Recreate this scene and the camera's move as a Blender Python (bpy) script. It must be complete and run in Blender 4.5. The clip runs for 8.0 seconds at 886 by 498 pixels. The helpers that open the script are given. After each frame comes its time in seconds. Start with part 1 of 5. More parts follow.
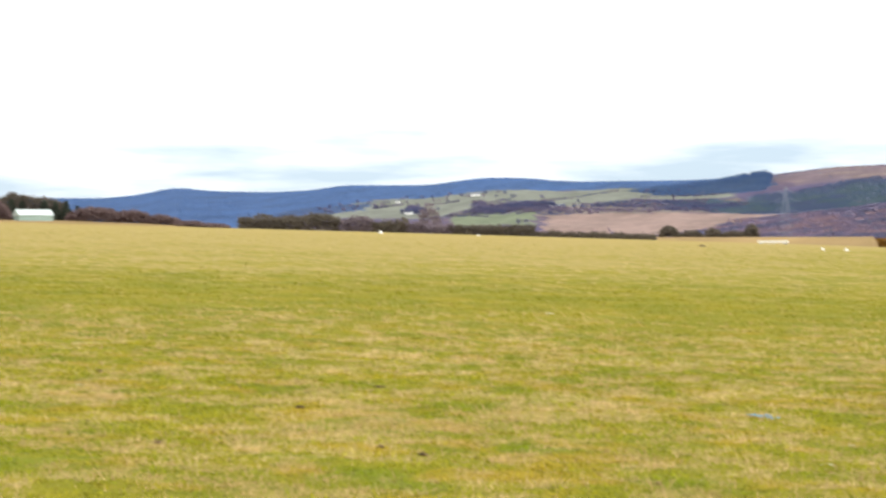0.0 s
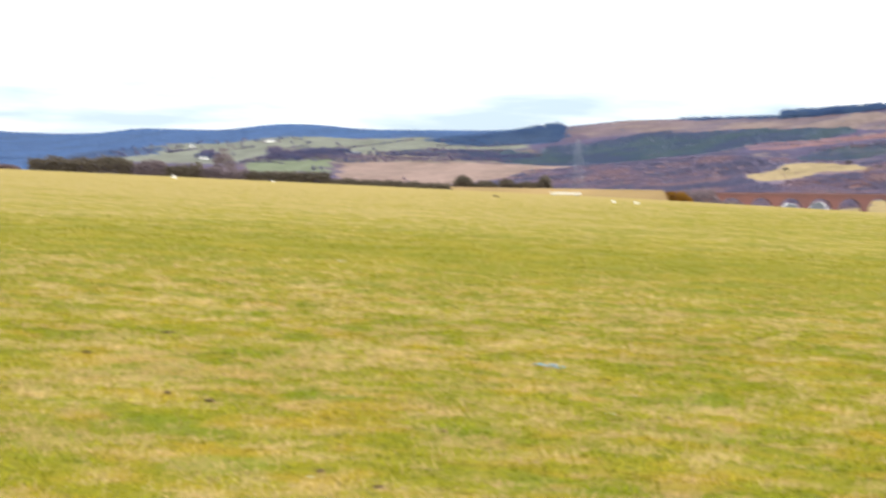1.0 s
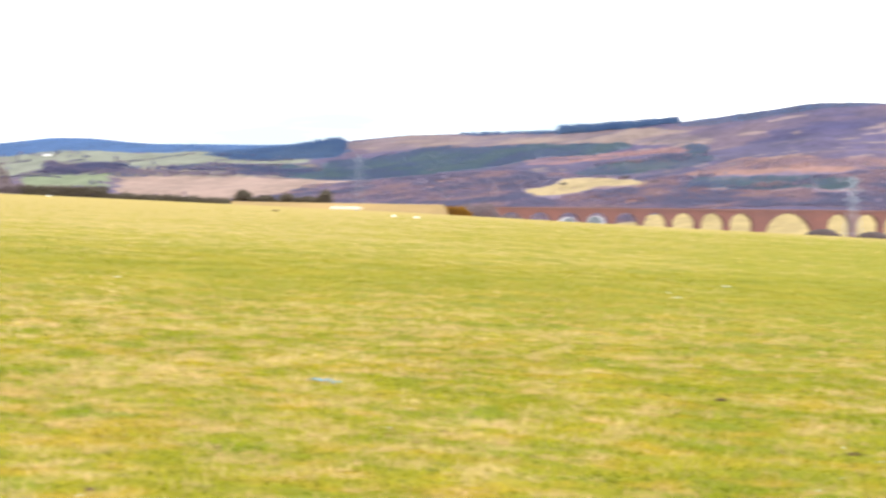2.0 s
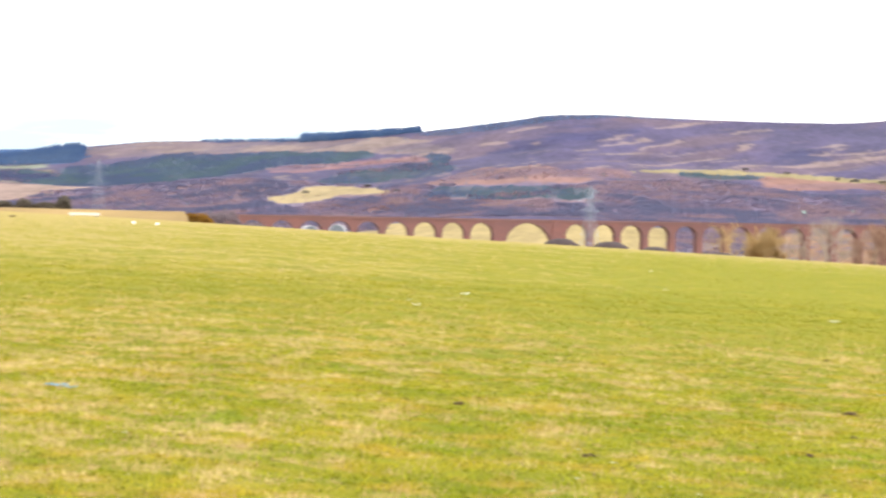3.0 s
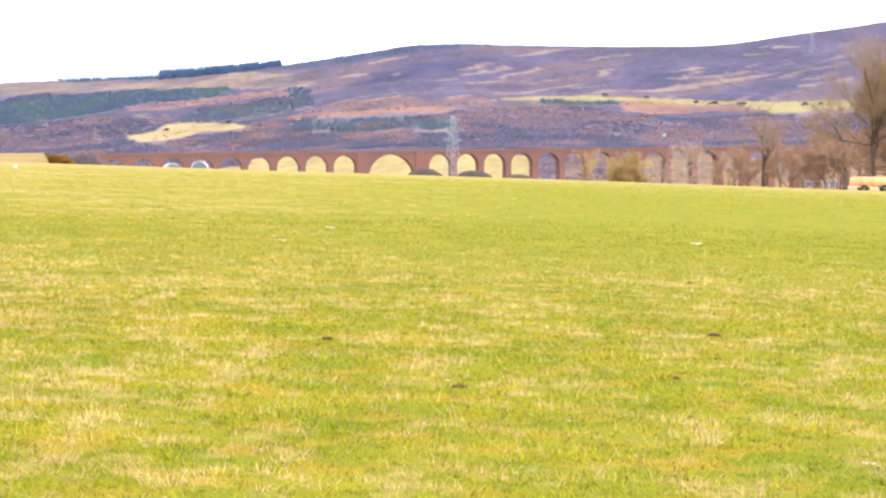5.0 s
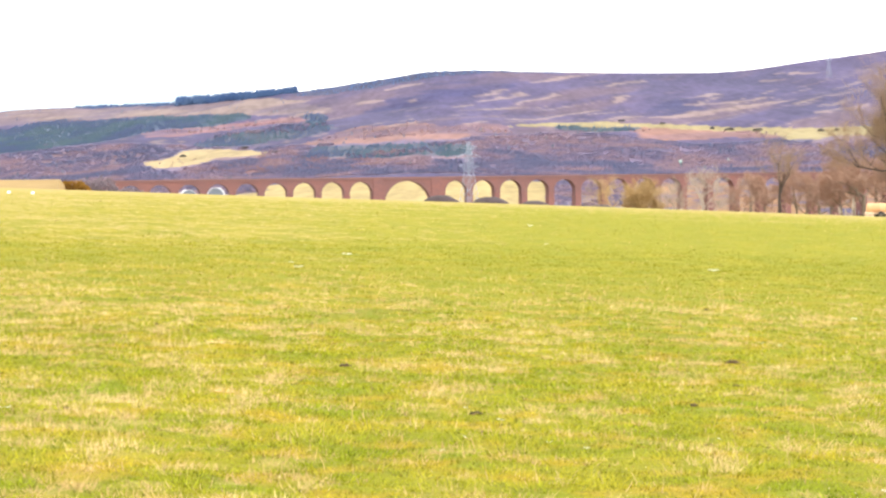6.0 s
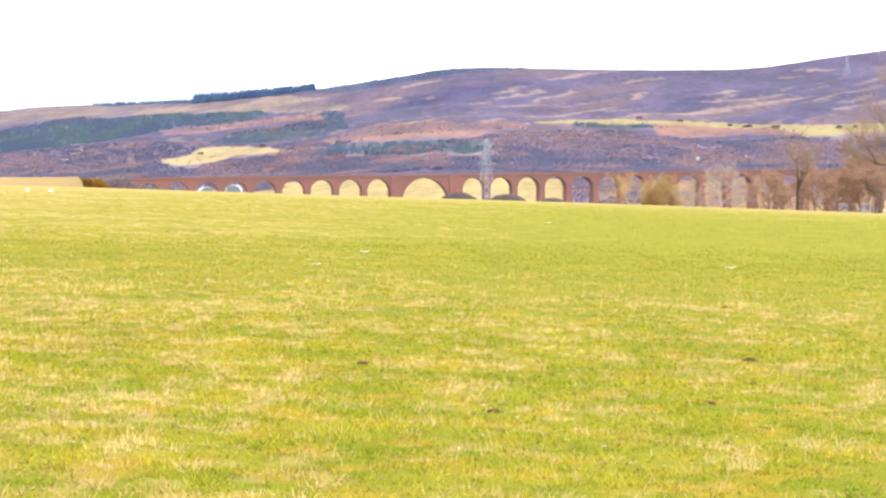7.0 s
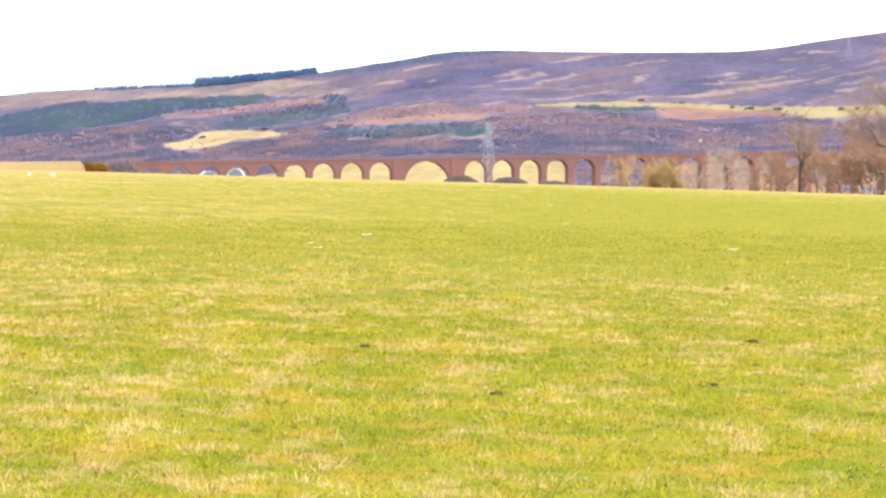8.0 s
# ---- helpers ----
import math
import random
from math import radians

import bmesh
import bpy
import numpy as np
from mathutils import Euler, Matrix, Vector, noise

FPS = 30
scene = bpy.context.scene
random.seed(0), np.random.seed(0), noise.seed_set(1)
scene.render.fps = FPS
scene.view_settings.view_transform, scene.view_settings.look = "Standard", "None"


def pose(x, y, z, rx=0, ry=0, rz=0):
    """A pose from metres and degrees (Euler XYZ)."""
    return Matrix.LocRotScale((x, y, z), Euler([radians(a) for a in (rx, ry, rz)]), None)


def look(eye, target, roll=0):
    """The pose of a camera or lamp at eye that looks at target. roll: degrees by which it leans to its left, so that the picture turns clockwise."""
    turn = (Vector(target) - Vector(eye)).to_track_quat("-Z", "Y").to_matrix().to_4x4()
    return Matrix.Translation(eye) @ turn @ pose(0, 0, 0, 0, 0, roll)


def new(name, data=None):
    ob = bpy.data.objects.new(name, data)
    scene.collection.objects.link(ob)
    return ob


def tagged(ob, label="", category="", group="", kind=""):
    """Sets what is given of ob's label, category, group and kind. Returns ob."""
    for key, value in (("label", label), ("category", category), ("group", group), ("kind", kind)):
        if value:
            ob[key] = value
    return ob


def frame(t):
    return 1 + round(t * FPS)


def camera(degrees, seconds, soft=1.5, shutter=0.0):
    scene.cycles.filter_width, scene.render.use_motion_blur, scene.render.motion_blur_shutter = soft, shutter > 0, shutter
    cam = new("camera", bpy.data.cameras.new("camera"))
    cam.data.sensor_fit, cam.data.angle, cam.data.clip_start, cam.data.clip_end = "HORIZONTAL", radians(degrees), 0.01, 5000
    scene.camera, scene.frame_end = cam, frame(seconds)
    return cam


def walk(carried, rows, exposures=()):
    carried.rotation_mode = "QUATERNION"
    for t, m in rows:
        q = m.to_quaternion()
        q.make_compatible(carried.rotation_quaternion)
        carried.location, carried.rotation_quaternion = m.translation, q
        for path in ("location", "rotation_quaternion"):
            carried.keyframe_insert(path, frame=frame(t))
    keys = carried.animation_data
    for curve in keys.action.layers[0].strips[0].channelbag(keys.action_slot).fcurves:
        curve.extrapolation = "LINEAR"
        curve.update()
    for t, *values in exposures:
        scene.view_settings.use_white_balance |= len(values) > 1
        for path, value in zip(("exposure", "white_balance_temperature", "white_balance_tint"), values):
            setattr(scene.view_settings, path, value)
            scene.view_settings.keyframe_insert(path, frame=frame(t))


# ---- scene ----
# ---------------------------------------------------------------- camera
cam = camera(24.64, 8.0, soft=2.4, shutter=0.6)
# seconds, sideways shift, eye height, bearing, tilt, lean (degrees)
ROWS = [
    (0.0, -0.088, 1.608, -23.174, 0.075, 0.079),
    (0.3, -0.079, 1.609, -21.755, -0.334, -0.018),
    (0.5, -0.078, 1.623, -20.357, -0.295, -0.326),
    (0.7, -0.072, 1.620, -18.966, -0.424, -0.267),
    (1.0, -0.061, 1.611, -17.360, -1.365, -0.947),
    (1.3, -0.050, 1.609, -15.431, -1.615, -1.147),
    (1.5, -0.043, 1.611, -14.628, -1.438, -1.047),
    (1.8, -0.032, 1.617, -12.794, -1.008, -0.730),
    (2.0, -0.011, 1.613, -11.189, -0.857, -0.881),
    (2.2, 0.002, 1.592, -9.361, -0.777, -1.169),
    (3.3, 0.004, 1.578, -2.407, -0.476, -1.045),
    (3.5, -0.006, 1.593, -1.469, -0.678, -0.866),
    (4.0, -0.005, 1.596, -0.056, -1.492, -0.436),
    (4.5, 0.000, 1.600, 0.000, -2.409, -0.000),
    (4.7, 0.007, 1.598, 0.015, -2.482, 0.220),
    (5.8, 0.001, 1.590, -0.302, -1.727, 0.703),
    (6.0, -0.003, 1.599, -0.537, -1.640, 0.437),
    (6.5, -0.006, 1.599, -0.757, -1.836, 0.304),
    (7.0, -0.004, 1.603, -1.032, -1.715, 0.468),
    (7.5, -0.003, 1.610, -1.356, -2.477, 0.676),
    (8.0, -0.003, 1.598, -1.101, -2.190, 0.645),
]
walk(cam, [(t, pose(x, 0, z, 90 + tilt, 0, -yaw) @ pose(0, 0, 0, 0, 0, -lean)) for t, x, z, yaw, tilt, lean in ROWS],
     exposures=[(0.0, 0.17), (1.0, 0.27), (2.0, 0.64), (3.5, 0.60), (4.5, 0.75), (6.0, 0.87), (8.0, 0.82)])

# ---------------------------------------------------------------- sky and sun
SUN_BEARING, SUN_HEIGHT = 125.0, 30.0
world = bpy.data.worlds.new("sky")
scene.world = world
world.use_nodes = True
wt = world.node_tree
wt.nodes.clear()
w_out = wt.nodes.new("ShaderNodeOutputWorld")
w_sky = wt.nodes.new("ShaderNodeTexSky")
w_sky.sky_type, w_sky.sun_disc = "NISHITA", False
w_sky.sun_elevation, w_sky.sun_rotation = radians(SUN_HEIGHT), radians(SUN_BEARING)
w_blue = wt.nodes.new("ShaderNodeBackground")
w_blue.inputs["Strength"].default_value = 0.1
w_air = wt.nodes.new("ShaderNodeMix")            # thin veil of cloud over the blue
w_air.data_type = "RGBA"
w_air.inputs["Factor"].default_value = 0.75
w_air.inputs["B"].default_value = (6.4, 8.0, 9.8, 1)
wt.links.new(w_sky.outputs[0], w_air.inputs["A"])
wt.links.new(w_air.outputs["Result"], w_blue.inputs[0])
w_cloud = wt.nodes.new("ShaderNodeBackground")
w_cloud.inputs["Color"].default_value = (1.0, 0.985, 0.97, 1)
w_cloud.inputs["Strength"].default_value = 1.62
w_co = wt.nodes.new("ShaderNodeTexCoord")
w_map = wt.nodes.new("ShaderNodeMapping")
w_map.inputs["Scale"].default_value = (9, 9, 62)
wt.links.new(w_co.outputs["Generated"], w_map.inputs[0])
w_noise = wt.nodes.new("ShaderNodeTexNoise")
w_noise.inputs["Scale"].default_value = 1.0
w_noise.inputs["Detail"].default_value = 5
wt.links.new(w_map.outputs[0], w_noise.inputs[0])
w_sep = wt.nodes.new("ShaderNodeSeparateXYZ")
wt.links.new(w_co.outputs["Generated"], w_sep.inputs[0])
w_band = wt.nodes.new("ShaderNodeMapRange")       # cloud closes above four degrees
for key, value in (("From Min", 0.044), ("From Max", 0.075), ("To Min", 0.0), ("To Max", 0.55)):
    w_band.inputs[key].default_value = value
wt.links.new(w_sep.outputs[2], w_band.inputs[0])
w_side = wt.nodes.new("ShaderNodeMapRange")       # and to the south-east
for key, value in (("From Min", -0.14), ("From Max", 0.0), ("To Min", 0.0), ("To Max", 0.7)):
    w_side.inputs[key].default_value = value
wt.links.new(w_sep.outputs[0], w_side.inputs[0])
w_add = wt.nodes.new("ShaderNodeMath")
wt.links.new(w_noise.outputs[0], w_add.inputs[0])
wt.links.new(w_band.outputs[0], w_add.inputs[1])
w_add2 = wt.nodes.new("ShaderNodeMath")
wt.links.new(w_add.outputs[0], w_add2.inputs[0])
wt.links.new(w_side.outputs[0], w_add2.inputs[1])
w_mask = wt.nodes.new("ShaderNodeMapRange")
for key, value in (("From Min", 0.44), ("From Max", 0.95), ("To Min", 0.0), ("To Max", 1.0)):
    w_mask.inputs[key].default_value = value
wt.links.new(w_add2.outputs[0], w_mask.inputs[0])
w_mix = wt.nodes.new("ShaderNodeMixShader")
wt.links.new(w_mask.outputs[0], w_mix.inputs[0])
wt.links.new(w_blue.outputs[0], w_mix.inputs[1])
wt.links.new(w_cloud.outputs[0], w_mix.inputs[2])
wt.links.new(w_mix.outputs[0], w_out.inputs[0])

sun_data = bpy.data.lights.new("sun", "SUN")
sun_data.energy, sun_data.angle, sun_data.color = 1.5, radians(12), (1.0, 0.95, 0.87)
sun = new("sun", sun_data)
sb, sh = radians(SUN_BEARING), radians(SUN_HEIGHT)
sun.matrix_world = look((60 * math.sin(sb) * math.cos(sh), 60 * math.cos(sb) * math.cos(sh), 60 * math.sin(sh)), (0, 0, 0))

# ---------------------------------------------------------------- materials
def surface(name, colour, rough=0.85, vary=0.25, scale=1.0, fine=12.0, bump=0.0, metal=0.0, island=0.0, second=None, coord="Object", thin=False):
    """A node material: a colour that varies at two scales, with fine relief."""
    m = bpy.data.materials.new(name)
    m.use_nodes = True
    nt = m.node_tree
    b = nt.nodes["Principled BSDF"]
    b.inputs["Roughness"].default_value, b.inputs["Metallic"].default_value = rough, metal
    b.inputs["Specular IOR Level"].default_value = 0.25
    co = nt.nodes.new("ShaderNodeTexCoord")
    n1, n2 = nt.nodes.new("ShaderNodeTexNoise"), nt.nodes.new("ShaderNodeTexNoise")
    for n, s in ((n1, scale), (n2, fine)):
        n.inputs["Scale"].default_value, n.inputs["Detail"].default_value = s, 4
        nt.links.new(co.outputs[coord], n.inputs[0])
    mean = nt.nodes.new("ShaderNodeMath")
    nt.links.new(n1.outputs[0], mean.inputs[0])
    nt.links.new(n2.outputs[0], mean.inputs[1])
    last = mean.outputs[0]
    if island:
        geo = nt.nodes.new("ShaderNodeNewGeometry")
        mul = nt.nodes.new("ShaderNodeMath")
        mul.operation = "MULTIPLY_ADD"
        mul.inputs[1].default_value = island
        nt.links.new(geo.outputs["Random Per Island"], mul.inputs[0])
        nt.links.new(last, mul.inputs[2])
        last = mul.outputs[0]
    ramp = nt.nodes.new("ShaderNodeMapRange")
    ramp.inputs["From Min"].default_value, ramp.inputs["From Max"].default_value = 0.65 + island * 0.15, 1.35 + island * 0.85
    nt.links.new(last, ramp.inputs[0])
    mix = nt.nodes.new("ShaderNodeMix")
    mix.data_type = "RGBA"
    other = second or [min(1, c * (1 + vary)) for c in colour]
    base = colour if second else [c * (1 - vary) for c in colour]
    mix.inputs["A"].default_value, mix.inputs["B"].default_value = (*base, 1), (*other, 1)
    nt.links.new(ramp.outputs[0], mix.inputs["Factor"])
    nt.links.new(mix.outputs["Result"], b.inputs["Base Color"])
    if bump:
        bp = nt.nodes.new("ShaderNodeBump")
        bp.inputs["Strength"].default_value, bp.inputs["Distance"].default_value = bump, 0.02
        nt.links.new(n2.outputs[0], bp.inputs["Height"])
        nt.links.new(bp.outputs[0], b.inputs["Normal"])
    if thin:                                       # twigs and needles let some light through
        out = nt.nodes["Material Output"]
        d, t, x = (nt.nodes.new(k) for k in ("ShaderNodeBsdfDiffuse", "ShaderNodeBsdfTranslucent", "ShaderNodeMixShader"))
        for n in (d, t):
            nt.links.new(mix.outputs["Result"], n.inputs["Color"])
        nt.links.new(d.outputs[0], x.inputs[1])
        nt.links.new(t.outputs[0], x.inputs[2])
        nt.links.new(x.outputs[0], out.inputs["Surface"])
        nt.nodes.remove(b)
    return m


M_STONE = surface("red_sandstone", (0.150, 0.086, 0.088), 0.9, 0.35, 0.06, 0.7, 0.4, second=(0.235, 0.105, 0.092))
M_STONE_TRIM = surface("weathered_sandstone", (0.150, 0.088, 0.092), 0.9, 0.3, 0.08, 1.5, 0.4, second=(0.20, 0.105, 0.095))


def wood_material(name, *tones):
    """Twigs or needles whose colour goes with the tone of each tree, and which let some light through."""
    m = bpy.data.materials.new(name)
    m.use_nodes = True
    nt = m.node_tree
    nt.nodes.remove(nt.nodes["Principled BSDF"])
    tone = nt.nodes.new("ShaderNodeAttribute")
    tone.attribute_name = "tone"
    geo = nt.nodes.new("ShaderNodeNewGeometry")
    add = nt.nodes.new("ShaderNodeMath")
    add.operation = "MULTIPLY_ADD"
    add.inputs[1].default_value = 0.10
    nt.links.new(geo.outputs["Random Per Island"], add.inputs[0])
    nt.links.new(tone.outputs["Fac"], add.inputs[2])
    ramp = nt.nodes.new("ShaderNodeValToRGB")
    stops = ramp.color_ramp.elements
    while len(stops) < len(tones):
        stops.new(0.5)
    for k, c in enumerate(tones):
        stops[k].position, stops[k].color = 0.2 + 0.75 * k / (len(tones) - 1), (*c, 1)
    nt.links.new(add.outputs[0], ramp.inputs[0])
    d, t, x = (nt.nodes.new(k) for k in ("ShaderNodeBsdfDiffuse", "ShaderNodeBsdfTranslucent", "ShaderNodeMixShader"))
    for n in (d, t):
        nt.links.new(ramp.outputs[0], n.inputs["Color"])
    nt.links.new(d.outputs[0], x.inputs[1])
    nt.links.new(t.outputs[0], x.inputs[2])
    x.inputs[0].default_value = 0.45
    nt.links.new(x.outputs[0], nt.nodes["Material Output"].inputs["Surface"])
    return m


# These tones lean blue: distance haze is painted into far twigs and needles.
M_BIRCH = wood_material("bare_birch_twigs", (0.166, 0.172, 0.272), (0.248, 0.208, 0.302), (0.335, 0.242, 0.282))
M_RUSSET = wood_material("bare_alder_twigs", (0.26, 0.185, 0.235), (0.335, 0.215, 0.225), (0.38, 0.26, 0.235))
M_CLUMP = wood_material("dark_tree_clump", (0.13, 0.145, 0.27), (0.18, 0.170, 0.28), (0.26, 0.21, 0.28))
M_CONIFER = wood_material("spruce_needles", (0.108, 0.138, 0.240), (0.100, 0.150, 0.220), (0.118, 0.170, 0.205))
M_RIDGE = wood_material("haze_blue_spruce", (0.078, 0.136, 0.285), (0.090, 0.154, 0.300), (0.108, 0.170, 0.300))
M_BARK = surface("grey_brown_bark", (0.17, 0.135, 0.10), 0.95, 0.4, 0.6, 5, 0.5)
M_TWIG = surface("brown_twigs", (0.33, 0.235, 0.165), 0.95, 0.3, 0.3, 2, 0, 0, 0.6, second=(0.46, 0.33, 0.22), thin=True)
M_ASH_TWIG = surface("olive_brown_ash_twigs", (0.33, 0.25, 0.175), 0.95, 0.3, 0.3, 2, 0, 0, 0.6, second=(0.50, 0.37, 0.25), thin=True)
M_PALE_TWIG = surface("pale_willow_twigs", (0.46, 0.40, 0.35), 0.95, 0.3, 0.3, 2, 0, 0, 0.6, second=(0.62, 0.56, 0.48), thin=True)
M_WILLOW = surface("olive_willow_twigs", (0.54, 0.42, 0.22), 0.95, 0.3, 0.3, 2, 0, 0, 0.6, second=(0.61, 0.48, 0.28), thin=True)
M_RUST_TWIG = surface("russet_scrub_twigs", (0.45, 0.305, 0.235), 0.95, 0.3, 0.3, 2, 0, 0, 0.6, second=(0.55, 0.41, 0.325), thin=True)
M_HEDGE = surface("hawthorn_hedge_twigs", (0.115, 0.105, 0.085), 0.95, 0.3, 0.3, 2, 0, 0, 0.6, second=(0.19, 0.16, 0.13), thin=True)
M_SCRUB = surface("dark_scrub_twigs", (0.145, 0.105, 0.105), 0.95, 0.3, 0.3, 2, 0, 0, 0.6, second=(0.23, 0.165, 0.155), thin=True)
M_GREY_SCRUB = surface("grey_scrub_twigs", (0.18, 0.15, 0.18), 0.95, 0.3, 0.3, 2, 0, 0, 0.6, second=(0.24, 0.195, 0.21), thin=True)
M_PINE = surface("dark_pine_needles", (0.055, 0.070, 0.055), 0.95, 0.3, 0.3, 2, 0, 0, 0.5, second=(0.10, 0.115, 0.085), thin=True)
M_HILL_BUSH = surface("dark_hill_bush", (0.11, 0.105, 0.115), 0.95, 0.3, 0.3, 2, 0, 0, 0.3, second=(0.16, 0.15, 0.14), thin=True)
M_SHED_WALL = surface("grey_green_boards", (0.30, 0.40, 0.36), 0.7, 0.15, 0.4, 3)
M_DARK_BARK = surface("dark_bark", (0.075, 0.06, 0.05), 0.95, 0.4, 0.6, 5, 0.5)
M_GORSE = surface("rusty_gorse", (0.20, 0.105, 0.022), 0.95, 0.3, 0.3, 2, 0, 0, 0.6, second=(0.36, 0.20, 0.045), thin=True)
M_WHITE = surface("white_lime_wash", (0.80, 0.80, 0.78), 0.8, 0.06, 0.5, 4)
M_SHEET_ROOF = surface("pale_weathered_sheeting", (0.50, 0.51, 0.53), 0.6, 0.25, 0.35, 1.2)
M_SLATE = surface("blue_grey_slate", (0.16, 0.18, 0.20), 0.6, 0.2, 0.8, 5)
M_PALE_ROOF = surface("pale_green_sheeting", (0.52, 0.60, 0.58), 0.5, 0.1, 0.4, 3)
M_DARK = surface("dark_opening", (0.03, 0.035, 0.04), 0.4, 0.2, 1, 6)
M_STEEL = surface("galvanised_steel", (0.30, 0.34, 0.42), 0.7, 0.1, 0.5, 4, 0, 0.0)
M_TANK = surface("cream_tank_paint", (0.60, 0.335, 0.165), 0.55, 0.12, 1.2, 8)
M_PALE_PAINT = surface("pale_cream_paint", (0.58, 0.43, 0.30), 0.6, 0.12, 1.5, 8)
M_CHASSIS = surface("dark_chassis_paint", (0.035, 0.03, 0.03), 0.6, 0.3, 2, 10)
M_TYRE = surface("black_rubber", (0.02, 0.02, 0.02), 0.8, 0.2, 3, 20)
M_RIM = surface("pale_steel_rim", (0.12, 0.10, 0.08), 0.5, 0.1, 3, 20)
M_MUCK = surface("dark_manure", (0.055, 0.040, 0.042), 0.95, 0.4, 0.8, 6, 0.8)
M_CLOD = surface("dark_soil", (0.070, 0.042, 0.022), 0.95, 0.5, 8, 40, 0.8)
M_PLASTIC = surface("white_plastic", (0.82, 0.82, 0.80), 0.45, 0.06, 5, 20)
M_BLUE = surface("blue_plastic", (0.10, 0.42, 0.72), 0.5, 0.15, 10, 40)
M_POST = surface("weathered_fence_wood", (0.38, 0.33, 0.27), 0.9, 0.3, 3, 20)


def blade_material(name, low, high, moss=None, spread=0.35, fresh=None):
    """Grass blades that follow the patches of the sward under them, each a little lighter or darker."""
    m = bpy.data.materials.new(name)
    m.use_nodes = True
    nt = m.node_tree
    nt.nodes.remove(nt.nodes["Principled BSDF"])
    co = nt.nodes.new("ShaderNodeTexCoord")

    def patches(scale, detail, a, b_, top):
        n, q = nt.nodes.new("ShaderNodeTexNoise"), nt.nodes.new("ShaderNodeMapRange")
        n.inputs["Scale"].default_value, n.inputs["Detail"].default_value = scale, detail
        nt.links.new(co.outputs["Object"], n.inputs[0])
        for key, value in (("From Min", a), ("From Max", b_), ("To Max", top)):
            q.inputs[key].default_value = value
        nt.links.new(n.outputs[0], q.inputs[0])
        return q.outputs[0]

    def blend(f, a, b_, kind="MIX"):
        n = nt.nodes.new("ShaderNodeMix")
        n.data_type, n.blend_type = "RGBA", kind
        if isinstance(f, float):
            n.inputs["Factor"].default_value = f
        else:
            nt.links.new(f, n.inputs["Factor"])
        for key, v in (("A", a), ("B", b_)):
            if isinstance(v, tuple):
                n.inputs[key].default_value = (*v, 1)
            else:
                nt.links.new(v, n.inputs[key])
        return n.outputs["Result"]

    colour = blend(patches(0.7, 3, 0.38, 0.62, 1.0), low, high)
    if moss:
        colour = blend(patches(1.8, 5, 0.50, 0.64, 0.62), colour, moss)
    if fresh:
        colour = blend(patches(1.3, 4, 0.54, 0.66, 0.55), colour, fresh)
    geo, q, grey = (nt.nodes.new(k) for k in ("ShaderNodeNewGeometry", "ShaderNodeMapRange", "ShaderNodeCombineColor"))
    q.inputs["To Min"].default_value, q.inputs["To Max"].default_value = 1 - spread, 1 + spread
    nt.links.new(geo.outputs["Random Per Island"], q.inputs[0])
    for k in range(3):
        nt.links.new(q.outputs[0], grey.inputs[k])
    colour = blend(1.0, colour, grey.outputs[0], "MULTIPLY")
    d, t, x = (nt.nodes.new(k) for k in ("ShaderNodeBsdfDiffuse", "ShaderNodeBsdfTranslucent", "ShaderNodeMixShader"))
    for n in (d, t):
        nt.links.new(colour, n.inputs["Color"])
    nt.links.new(d.outputs[0], x.inputs[1])
    nt.links.new(t.outputs[0], x.inputs[2])
    nt.links.new(x.outputs[0], nt.nodes["Material Output"].inputs["Surface"])
    return m


M_GREEN_BLADE = blade_material("green_grass_blades", (0.246, 0.280, 0.020), (0.372, 0.348, 0.033), (0.45, 0.318, 0.04), 0.55, (0.220, 0.285, 0.018))
M_LONG_BLADE = blade_material("smooth_grass_blades", (0.178, 0.184, 0.014), (0.230, 0.206, 0.020), None, 0.2)
# Darker copy of the green blades: shade between tufts put into the colour.
M_DARK_BLADE = blade_material("painted_shade_blades", (0.070, 0.100, 0.008), (0.11, 0.125, 0.012), (0.16, 0.105, 0.014), 0.4, (0.060, 0.105, 0.008))
M_DEAD_BLADE = blade_material("brown_dead_grass", (0.22, 0.12, 0.035), (0.30, 0.185, 0.06), None, 0.4)
M_FLECK = blade_material("pale_dead_leaves", (0.74, 0.62, 0.40), (0.82, 0.72, 0.50), None, 0.25)
M_STRAW_BLADE = blade_material("dry_grass_blades", (0.540, 0.382, 0.180), (0.66, 0.495, 0.260), None, 0.34)


